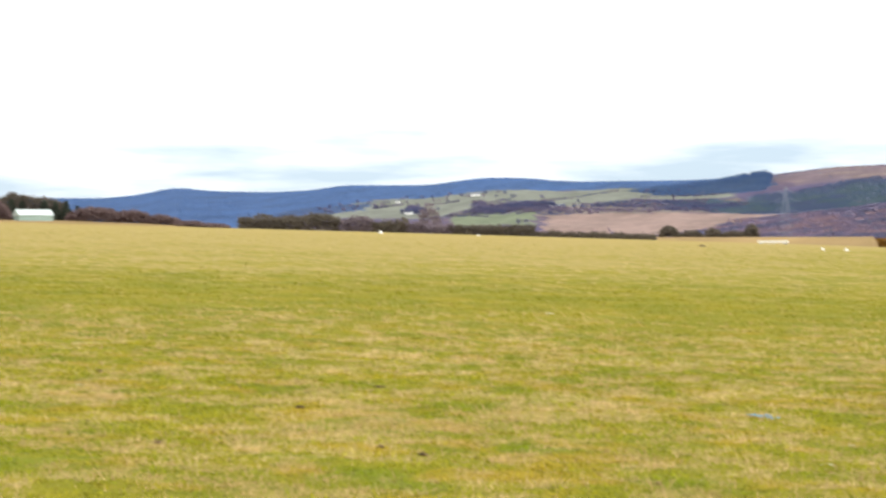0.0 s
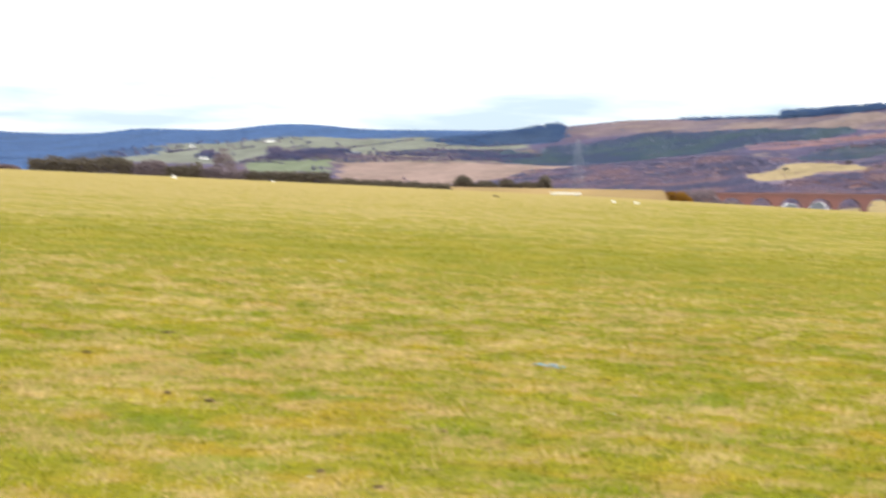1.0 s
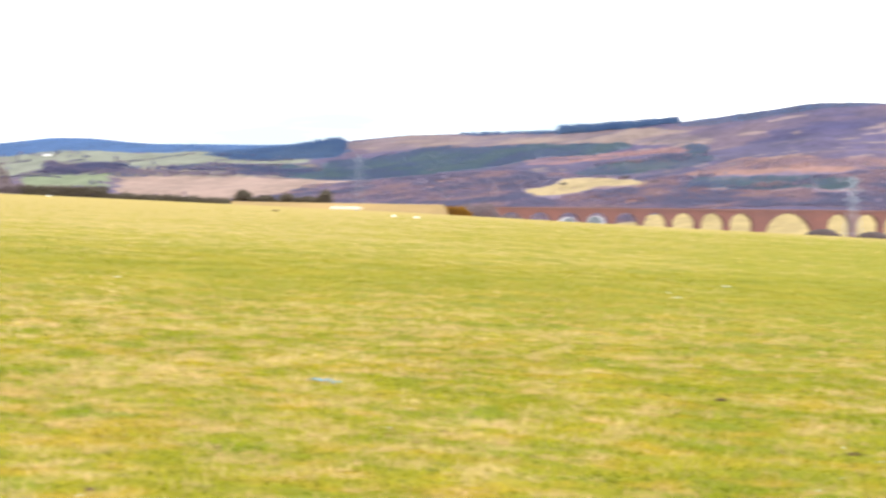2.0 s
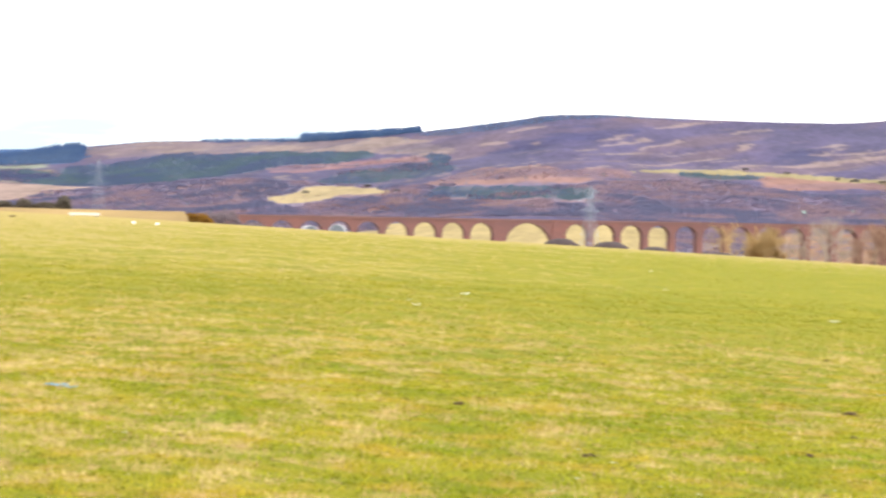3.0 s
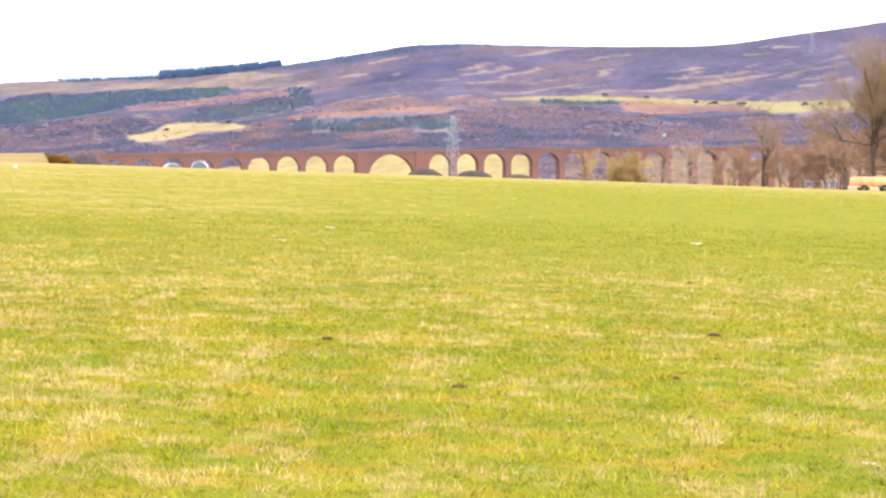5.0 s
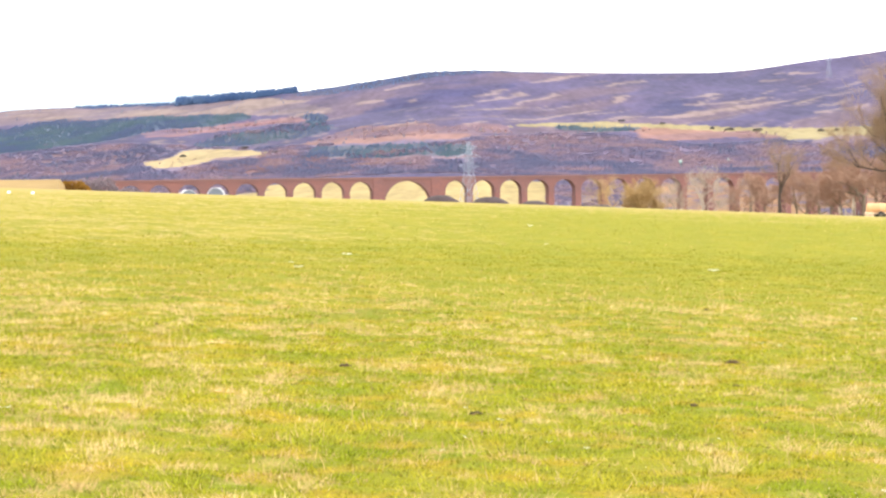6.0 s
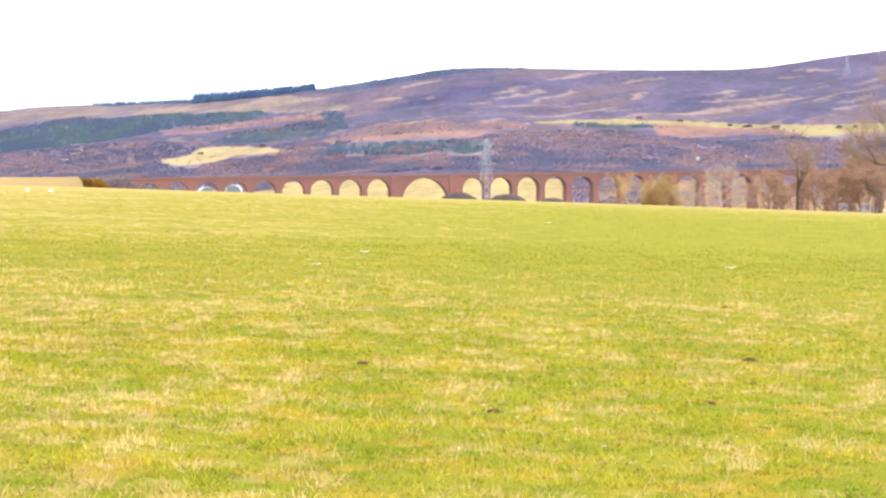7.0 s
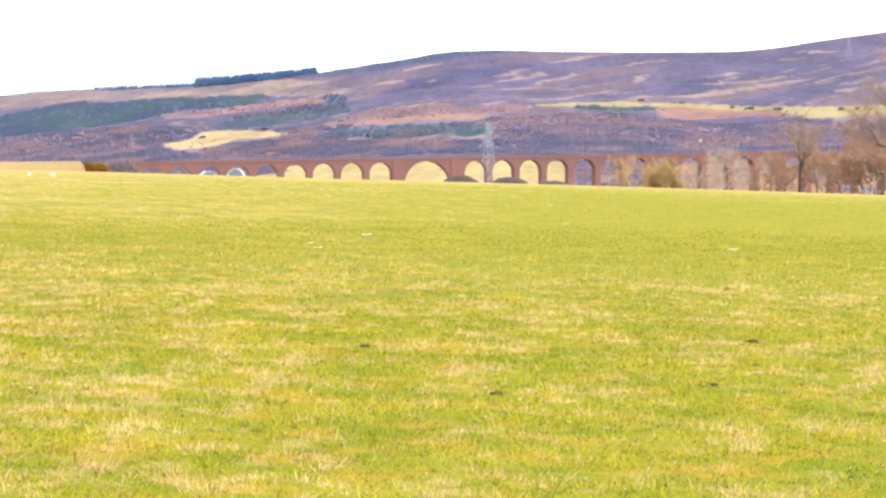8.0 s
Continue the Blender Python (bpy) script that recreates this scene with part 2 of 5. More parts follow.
def ground_material():
    m = bpy.data.materials.new("hill_and_pasture")
    m.use_nodes = True
    nt = m.node_tree
    b = nt.nodes["Principled BSDF"]
    b.inputs["Roughness"].default_value = 0.95
    b.inputs["Specular IOR Level"].default_value = 0.1
    co = nt.nodes.new("ShaderNodeTexCoord")

    view_stretch = nt.nodes.new("ShaderNodeMapping")    # mottling stretched away from the eye, to look even from the camera
    view_stretch.inputs["Scale"].default_value = (1.0, 0.22, 1.0)
    nt.links.new(co.outputs["Object"], view_stretch.inputs[0])

    def noise_at(scale, detail=4, source=None):
        n = nt.nodes.new("ShaderNodeTexNoise")
        n.inputs["Scale"].default_value, n.inputs["Detail"].default_value = scale, detail
        nt.links.new(source or co.outputs["Object"], n.inputs[0])
        return n.outputs[0]

    def ranged(v, a, b_, c, d):
        n = nt.nodes.new("ShaderNodeMapRange")
        for key, value in (("From Min", a), ("From Max", b_), ("To Min", c), ("To Max", d)):
            n.inputs[key].default_value = value
        nt.links.new(v, n.inputs[0])
        return n.outputs[0]

    def maths(op, a, b_):
        n = nt.nodes.new("ShaderNodeMath")
        n.operation = op
        for k, v in enumerate((a, b_)):
            if isinstance(v, float):
                n.inputs[k].default_value = v
            else:
                nt.links.new(v, n.inputs[k])
        return n.outputs[0]

    def blend(f, a, b_, kind="MIX"):
        n = nt.nodes.new("ShaderNodeMix")
        n.data_type, n.blend_type = "RGBA", kind
        if isinstance(f, float):
            n.inputs["Factor"].default_value = f
        else:
            nt.links.new(f, n.inputs["Factor"])
        for key, v in (("A", a), ("B", b_)):
            if isinstance(v, tuple):
                n.inputs[key].default_value = (*v, 1)
            else:
                nt.links.new(v, n.inputs[key])
        return n.outputs["Result"]

    def attribute(name, out):
        n = nt.nodes.new("ShaderNodeAttribute")
        n.attribute_name = name
        return n.outputs[out]

    # heath, woods' floor and fields of the hillside
    far = attribute("cover", "Color")
    shade = maths("ADD", maths("MULTIPLY", noise_at(0.018, 6, view_stretch.outputs[0]), 1.0), maths("MULTIPLY", noise_at(0.09, 5, view_stretch.outputs[0]), 0.9))
    grey = nt.nodes.new("ShaderNodeCombineColor")
    value = ranged(shade, 0.70, 1.20, 0.76, 1.24)
    for k in range(3):
        nt.links.new(value, grey.inputs[k])
    far = blend(1.0, far, grey.outputs[0], "MULTIPLY")
    # pasture: green sward with bleached straw
    dry = maths("ADD", attribute("dry", "Fac"), maths("SUBTRACT", maths("MULTIPLY", noise_at(2.6, 5), 0.9), 0.45))
    dry = maths("ADD", dry, maths("SUBTRACT", maths("MULTIPLY", noise_at(0.16, 6), 0.8), 0.4))
    dry = maths("ADD", dry, maths("SUBTRACT", maths("MULTIPLY", noise_at(14.0, 3), 0.6), 0.3))
    sward = blend(ranged(noise_at(0.7, 3), 0.35, 0.65, 0.0, 1.0), (0.166, 0.169, 0.007), (0.240, 0.208, 0.010))
    lush = attribute("lush", "Fac")                 # greener grass to the east, by bearing from the eye
    sward = blend(lush, sward, blend(ranged(noise_at(0.7, 3), 0.35, 0.65, 0.0, 1.0), (0.164, 0.175, 0.008), (0.228, 0.208, 0.011)))
    # Patches and flecks weaken with distance from the eye, so far grass looks smooth.
    sward = blend(maths("MULTIPLY", ranged(noise_at(1.3, 4), 0.54, 0.66, 0.0, 0.55), attribute("nearness", "Fac")), sward, (0.146, 0.182, 0.009))
    near = blend(ranged(dry, 0.30, 1.0, 0.0, 0.8), sward, (0.365, 0.278, 0.100))
    near = blend(maths("MULTIPLY", ranged(noise_at(1.8, 5), 0.50, 0.64, 0.0, 0.62), attribute("nearness", "Fac")), near, (0.33, 0.215, 0.022))
    # Two dark noises paint the small shadows between tufts into the sward.
    near = blend(maths("MULTIPLY", ranged(noise_at(7.0, 4), 0.54, 0.68, 0.0, 0.5), attribute("nearness", "Fac")), near, (0.085, 0.105, 0.008))
    near = blend(maths("MULTIPLY", ranged(noise_at(30.0, 3), 0.52, 0.66, 0.0, 0.45), attribute("nearness", "Fac")), near, (0.075, 0.075, 0.012))
    nt.links.new(blend(attribute("pasture", "Fac"), far, near), b.inputs["Base Color"])
    bp = nt.nodes.new("ShaderNodeBump")
    bp.inputs["Strength"].default_value, bp.inputs["Distance"].default_value = 0.6, 0.05
    nt.links.new(maths("ADD", noise_at(9.0, 4), noise_at(40.0, 2)), bp.inputs["Height"])
    nt.links.new(bp.outputs[0], b.inputs["Normal"])
    return m


M_GROUND = ground_material()

# ---------------------------------------------------------------- the lie of the land, shaped to the camera's view
# bearing, angle of the skyline from the camera; the hills are shaped to it
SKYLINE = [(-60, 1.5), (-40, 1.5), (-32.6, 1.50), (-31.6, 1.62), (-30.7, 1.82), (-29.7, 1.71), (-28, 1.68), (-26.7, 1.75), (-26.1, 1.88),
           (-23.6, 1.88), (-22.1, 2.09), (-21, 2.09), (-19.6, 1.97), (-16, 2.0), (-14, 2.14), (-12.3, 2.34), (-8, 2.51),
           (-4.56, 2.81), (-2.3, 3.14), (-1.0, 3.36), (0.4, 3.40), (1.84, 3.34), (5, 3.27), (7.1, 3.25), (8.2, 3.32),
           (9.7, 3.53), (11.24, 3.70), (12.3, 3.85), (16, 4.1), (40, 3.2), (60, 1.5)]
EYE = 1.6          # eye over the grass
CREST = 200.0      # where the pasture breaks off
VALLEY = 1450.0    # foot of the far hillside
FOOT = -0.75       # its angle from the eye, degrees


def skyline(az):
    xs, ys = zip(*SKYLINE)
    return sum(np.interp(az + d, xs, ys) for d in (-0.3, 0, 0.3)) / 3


def ridge_range(az):
    return np.interp(az, (-16, -5), (4550, 4050))


def smooth(a, b, v):
    u = np.clip((v - a) / (b - a), 0, 1)
    return u * u * (3 - 2 * u)


def field_slope(az):
    a = np.clip(az, -60, 40)
    edge = -0.27 - 0.0385 * a - 0.0002 * a * a - 0.045 * smooth(-14, -3, a) - 0.02 * smooth(3, 12, a)
    return np.tan(np.radians(edge)) + EYE / CREST


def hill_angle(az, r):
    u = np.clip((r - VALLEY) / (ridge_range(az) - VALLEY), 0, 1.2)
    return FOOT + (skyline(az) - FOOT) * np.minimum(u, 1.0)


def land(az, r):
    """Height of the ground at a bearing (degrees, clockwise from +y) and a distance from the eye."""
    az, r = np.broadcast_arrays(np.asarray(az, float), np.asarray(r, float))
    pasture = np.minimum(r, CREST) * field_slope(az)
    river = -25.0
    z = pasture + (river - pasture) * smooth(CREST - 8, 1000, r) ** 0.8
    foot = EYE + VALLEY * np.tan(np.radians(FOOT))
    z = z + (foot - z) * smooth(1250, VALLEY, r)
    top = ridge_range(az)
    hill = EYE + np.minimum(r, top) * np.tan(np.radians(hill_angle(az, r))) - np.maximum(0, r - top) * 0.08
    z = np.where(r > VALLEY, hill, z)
    bank = EYE + 610 * np.tan(np.radians(np.interp(az, (-37, -33.5, -31.5, -28.8), (0.92, 0.87, 0.80, 0.64))))
    z = z + (1 - smooth(-28.9, -27.6, az)) * smooth(-60, -45, az) * np.exp(-((r - 610) / 110) ** 2) * (bank - z)
    swell = smooth(-19.5, -17.5, az) * (1 - smooth(-11.2, -10.7, az)) * np.exp(-((r - 430) / 70) ** 2)
    strip = EYE + 430 * np.tan(np.radians(0.40))
    return z + swell * (strip - z)


def lattice(ix, iy, seed):
    h = (ix.astype(np.int64) * 374761393 + iy.astype(np.int64) * 668265263 + seed * 974711) & 0x7FFFFFFF
    h = ((h ^ (h >> 13)) * 1274126177) & 0x7FFFFFFF
    return ((h ^ (h >> 16)) & 0xFFFF) / 65535.0


def cloud(x, y, size, seed=0, octaves=3):
    """Smooth random field between 0 and 1, with features of that size in metres."""
    total, weight, amp = 0.0, 0.0, 1.0
    for k in range(octaves):
        u, v = x / size * 2 ** k + 1000, y / size * 2 ** k + 1000
        iu, iv = np.floor(u), np.floor(v)
        fu, fv = u - iu, v - iv
        fu, fv = fu * fu * (3 - 2 * fu), fv * fv * (3 - 2 * fv)
        a, b = lattice(iu, iv, seed + k), lattice(iu + 1, iv, seed + k)
        c, d = lattice(iu, iv + 1, seed + k), lattice(iu + 1, iv + 1, seed + k)
        total = total + amp * ((a * (1 - fu) + b * fu) * (1 - fv) + (c * (1 - fu) + d * fu) * fv)
        weight, amp = weight + amp, amp * 0.5
    return total / weight


def relief(x, y, r):
    """Hummocks of the pasture."""
    return ((cloud(x, y, 3.0, 5) - 0.5) * 0.07 + (cloud(x, y, 0.45, 15, 2) - 0.5) * 0.045) * (1 - smooth(25, 60, r))


def spot(az, r, up=0.0):
    """The point of the ground at a bearing and distance."""
    a = radians(az)
    x, y = np.array(r * math.sin(a)), np.array(r * math.cos(a))
    return Vector((float(x), float(y), float(land(az, r) + relief(x, y, r)) + up))


def ragged(az, r, x, y):
    """Bends bearings and distances a little, so that no parcel has a ruled edge."""
    return (az + (cloud(x, y, 60, 21) - 0.5) * 0.6 + (cloud(x, y, 17, 23, 2) - 0.5) * 0.3,
            r + (cloud(x, y, 90, 22) - 0.5) * 44 + (cloud(x, y, 22, 24, 2) - 0.5) * 26)


def inside(poly, az, r):
    hit = np.zeros(np.shape(az), bool)
    for (a0, r0), (a1, r1) in zip(poly, poly[1:] + poly[:1]):
        if r0 != r1:
            hit ^= ((r0 > r) != (r1 > r)) & (az < (a1 - a0) * (r - r0) / (r1 - r0) + a0)
    return hit


# parcels of the far hillside, traced in the camera's view: bearing, distance
PARCELS = {
    "ridge_forest": [(-37.9, 3620), (-33.5, 3500), (-30.6, 3040), (-29.1, 3130), (-27.9, 3490), (-26.6, 3640), (-25.5, 3800), (-25.1, 4070), (-21.9, 4090), (-19.5, 4260), (-18.0, 4300), (-14.0, 4230), (-14.2, 4690), (-18.8, 4640), (-22.3, 4740), (-26.6, 4800), (-37.9, 4600)],
    "pasture_high": [(-27.4, 3480), (-26.9, 3760), (-25.1, 4050), (-19.7, 4230), (-18.1, 4320), (-14.9, 4080), (-14.9, 3910), (-17.8, 3980), (-18.7, 3730), (-20.3, 3480), (-25.1, 3370)],
    "pasture_low": [(-23.0, 3040), (-22.9, 3380), (-21.0, 3450), (-20.6, 3440), (-20.6, 3030)],
    "stubble": [(-20.6, 2450), (-20.4, 2900), (-20.2, 3370), (-18.7, 3460), (-14.6, 3480), (-13.8, 3260), (-16.6, 2900), (-17.0, 2450)],
    "conifers_a": [(-17.9, 3780), (-16.0, 3910), (-13.8, 3640), (-11.9, 3540), (-11.2, 3190), (-13.5, 3290), (-16.0, 3550)],
    "conifers_b": [(-14.59, 3897), (-13.31, 3871), (-12.52, 3891), (-11.89, 3991), (-11.09, 4005), (-11.38, 3959), (-9.99, 3913), (-8.75, 3913), (-7.19, 3833), (-6.01, 3721), (-5.87, 3633), (-6.88, 3561), (-8.6, 3543), (-9.1, 3415), (-10.0, 3341), (-10.77, 3337), (-11.69, 3459), (-11.24, 3521), (-11.87, 3483), (-12.59, 3339), (-13.46, 3361), (-14.42, 3485)],
    "conifers_c": [(-18.1, 4210), (-16.0, 4450), (-14.4, 4510), (-14.2, 4510), (-13.8, 4290), (-14.3, 3990), (-16.8, 4070)],
    "tan_moor": [(-14.1, 4407), (-12.29, 4349), (-9.99, 4203), (-8.13, 4149), (-7.19, 4103), (-5.77, 4025), (-4.51, 3871), (-3.8, 3681), (-3.56, 3573), (-4.51, 3577), (-5.62, 3671), (-7.19, 3847), (-9.22, 3945), (-11.38, 3975), (-13.2, 4019)],
    "meadow": [(-8.98, 2917), (-8.45, 2949), (-8.06, 3001), (-7.67, 3065), (-7.2, 3077), (-6.57, 3035), (-5.7, 2965), (-5.46, 2829), (-6.1, 2807), (-6.88, 2811), (-7.28, 2725), (-7.82, 2689), (-8.29, 2671), (-8.68, 2705)],
    "bracken_a": [(-8.99, 3477), (-7.66, 3557), (-5.78, 3575), (-4.83, 3581), (-4.35, 3531), (-5.62, 3429), (-7.19, 3341), (-7.82, 3291), (-8.83, 3361)],
    "bracken_b": [(-4.52, 2991), (-4.04, 3129), (-3.56, 3195), (-2.93, 3213), (-2.13, 3161), (-0.38, 3027), (0.25, 3063), (1.37, 3041), (1.59, 2915), (0.25, 2869), (-0.06, 2811), (-1.34, 2813), (-2.93, 2871), (-3.88, 2891)],
    "bracken_c": [(4.89, 3067), (5.07, 3110), (6.65, 3080), (8.16, 3000), (8.71, 2890), (8.94, 2827), (7.43, 2855), (6.49, 2830), (5.7, 2821), (5.0, 2895)],
    "conifers_d": [(-4.52, 2749), (-3.88, 2891), (-2.93, 2831), (-1.66, 2795), (-0.38, 2729), (0.25, 2739), (0.25, 2533), (-0.38, 2493), (-1.34, 2607), (-2.13, 2597), (-3.56, 2697), (-4.36, 2659)],
    "conifers_e": [(-6.72, 3275), (-5.62, 3373), (-4.51, 3403), (-3.75, 3345), (-3.53, 3237), (-4.2, 3177), (-5.46, 3159), (-6.09, 3069), (-7.2, 3087), (-7.66, 3163)],
    "long_field": [(1.34, 3035), (2.16, 3135), (4.13, 3190), (5.08, 3165), (6.65, 3130), (7.74, 3070), (8.98, 2985), (10.22, 2945), (12.26, 2895), (12.27, 2600), (10.53, 2655), (9.76, 2631), (8.98, 2800), (8.52, 2890), (8.13, 2985), (6.65, 3065), (5.07, 3100), (4.13, 3085), (2.7, 3085)],
    "skyline_wood": [(-8.0, 4190), (-6.4, 4100), (-4.6, 4090), (-4.6, 4030), (-6.4, 4040), (-8.0, 4120)],
    "birches": [(-16.9, 2760), (-14.9, 3200), (-12.3, 3220), (-8.9, 3200), (-4.5, 2930), (1.8, 2850), (4.4, 2910), (6.6, 2750), (8.8, 2750), (12.8, 2560), (12.8, 2150), (3.4, 2190), (-6.1, 2300), (-12.3, 2420), (-16.9, 2400)],
    "wood_left": [(-25.1, 3160), (-20.3, 3690), (-18.7, 3840), (-17.8, 3920), (-14.9, 3860), (-14.6, 3530), (-18.7, 3440), (-20.3, 3340), (-20.7, 3380), (-21.0, 3430), (-23.0, 3370)],
    "valley_right": [(5.0, 1990), (5.0, 2290), (12.8, 2230), (12.8, 1990)],
    "valley_mid": [(2.5, 1600), (2.5, 2080), (3.4, 2290), (5.0, 2280), (5.2, 1640)],
    "valley_left": [(-11.4, 2610), (-5.8, 2410), (-5.5, 2070), (-10.8, 1990)],
    "valley_field": [(-6.4, 2240), (2.8, 2090), (2.8, 1520), (-6.4, 1540)],
    "conifers_f": [(-4.48, 3589), (-4.26, 3613), (-3.78, 3541), (-3.75, 3389), (-4.2, 3393), (-4.48, 3529)],
    "hedge_wood": [(2.56, 3093), (3.44, 3083), (4.39, 3107), (4.94, 3127), (4.89, 3019), (3.75, 2993), (2.8, 3029)],
    "russet_wood": [(-7.04, 2581), (-6.57, 2721), (-5.78, 2787), (-4.83, 2791), (-3.88, 2679), (-2.29, 2579), (-1.34, 2497), (-1.5, 2391), (-2.93, 2437), (-4.52, 2469)],
    "dark_heather": [(-2.61, 3537), (-2.21, 3625), (-1.5, 3779), (-0.38, 3863), (0.57, 3937), (1.84, 3925), (1.37, 3735), (0.25, 3635), (0.1, 3491), (-1.34, 3449)],
    "dark_heather_low": [(4.94, 3295), (5.33, 3433), (6.12, 3577), (6.83, 3561), (6.28, 3455), (7.38, 3353), (6.28, 3327)],
    "forest_low": [(-27.9, 3849), (-26.99, 3931), (-26.07, 3893), (-25.27, 3933), (-25.21, 3761), (-26.07, 3679), (-26.98, 3705), (-27.89, 3575)],
    "stubble_low": [(-20.6, 2450), (-20.4, 2880), (-18.5, 2960), (-16.9, 2860), (-16.9, 2450)],
    "brow_end": [(-15.4, 4400), (-14.3, 4520), (-13.9, 4330), (-14.3, 4220)],
    "skyline_scrub": [(-10.9, 4310), (-9.5, 4250), (-8.0, 4190), (-8.0, 4140), (-9.5, 4200), (-10.9, 4260)],
    "crest_fringe": [(-4.6, 4090), (-3.6, 4080), (-2.3, 4070), (-1.0, 4070), (0.9, 4060), (2.8, 4070), (2.8, 4030), (0.9, 4000), (-1.0, 3940), (-2.3, 3910), (-3.6, 3910), (-4.6, 3980)],
    "clump_a": [(-24.4, 3550), (-24.0, 3810), (-23.6, 3570)],
    "clump_b": [(-22.4, 3400), (-22.1, 3680), (-21.7, 3500), (-21.8, 3340)],
    "clump_c": [(-21.7, 3460), (-20.0, 3780), (-20.0, 3660), (-21.6, 3320)],
}
# burnt and bleached strips of heather, traced in the camera's view: bearing and distance of both ends, half depth
STRIPS = [
    (-2.29, 3835, -0.99, 3859, 30),
    (-2.93, 3663, -1.97, 3663, 24),
    (-1.56, 3589, -1.15, 3613, 22),
    (0.25, 3609, 1.24, 3711, 30),
    (0.51, 3511, 1.85, 3677, 40),
    (1.53, 3475, 2.8, 3671, 34),
    (1.92, 3845, 3.43, 3985, 40),
    (4.31, 3551, 4.78, 3581, 60),
    (1.53, 3179, 3.59, 3411, 26),
    (6.04, 3441, 8.7, 3499, 26),
    (5.1, 3253, 9.09, 3413, 52),
    (9.84, 3131, 11.33, 3225, 40),
    (10.1, 3361, 11.32, 3455, 30),
    (8.93, 3909, 10.2, 3811, 20),
    (8.28, 3829, 9.01, 3799, 18),
    (3.91, 3775, 5.09, 3921, 26),
    (-2.29, 3149, -1.34, 3099, 22),
    (0.1, 3037, 0.73, 3097, 26),
    (-4.51, 3609, -3.8, 3619, 26),
]
# Forest, heather and wood floors have distance haze mixed blue into their colour.
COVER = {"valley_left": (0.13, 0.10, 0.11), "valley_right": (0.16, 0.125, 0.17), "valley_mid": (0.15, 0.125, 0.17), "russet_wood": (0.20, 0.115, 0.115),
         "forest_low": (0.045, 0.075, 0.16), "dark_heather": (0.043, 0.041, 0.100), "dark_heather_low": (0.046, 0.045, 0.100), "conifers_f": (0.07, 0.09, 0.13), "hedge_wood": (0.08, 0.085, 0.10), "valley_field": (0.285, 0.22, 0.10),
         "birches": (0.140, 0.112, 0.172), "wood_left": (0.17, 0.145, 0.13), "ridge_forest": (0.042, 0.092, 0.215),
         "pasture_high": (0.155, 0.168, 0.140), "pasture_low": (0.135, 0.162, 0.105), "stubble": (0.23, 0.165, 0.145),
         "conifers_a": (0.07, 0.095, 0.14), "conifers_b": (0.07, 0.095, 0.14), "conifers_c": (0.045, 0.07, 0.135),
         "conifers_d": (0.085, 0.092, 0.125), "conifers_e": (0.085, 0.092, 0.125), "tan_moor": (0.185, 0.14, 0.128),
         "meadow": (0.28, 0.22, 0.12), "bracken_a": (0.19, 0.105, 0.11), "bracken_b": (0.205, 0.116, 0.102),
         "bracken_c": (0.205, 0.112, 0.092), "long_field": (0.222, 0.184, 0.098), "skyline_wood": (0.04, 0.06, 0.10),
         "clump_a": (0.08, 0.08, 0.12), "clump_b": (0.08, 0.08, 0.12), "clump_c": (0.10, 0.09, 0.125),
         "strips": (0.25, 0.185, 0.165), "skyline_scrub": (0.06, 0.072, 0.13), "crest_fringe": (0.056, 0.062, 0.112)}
ORDER = ["valley_field", "valley_left", "valley_right", "valley_mid", "dark_heather", "dark_heather_low", "ridge_forest", "pasture_high", "wood_left", "pasture_low", "birches", "stubble", "tan_moor", "russet_wood",
         "bracken_a", "bracken_b", "bracken_c", "conifers_a", "conifers_b", "conifers_c", "conifers_d", "conifers_e", "conifers_f", "hedge_wood",
         "forest_low", "meadow", "long_field", "clump_a", "clump_b", "clump_c", "skyline_wood", "skyline_scrub", "crest_fringe"]


def dryness(x, y):
    """Clumps of bleached grass, about 0 in the green and 0.8 in the straw."""
    R, A = np.hypot(x, y), np.degrees(np.arctan2(x, y))
    c = 0.58 * cloud(x, y, 0.26, 41, 3) + 0.26 * cloud(x, y, 0.8, 42, 3) + 0.16 * cloud(x, y, 7, 43, 3)
    c = c + 0.02 * smooth(4, 26, -A) - 0.16 * smooth(-5, 6, A) * smooth(22, 36, R) * (1 - smooth(80, 150, R))
    c = c - 0.07 * np.exp(-((R - 38) / 8) ** 2) * (1 - smooth(-8, 2, A))
    return 0.10 + 0.54 * smooth(0.42, 0.66, c)


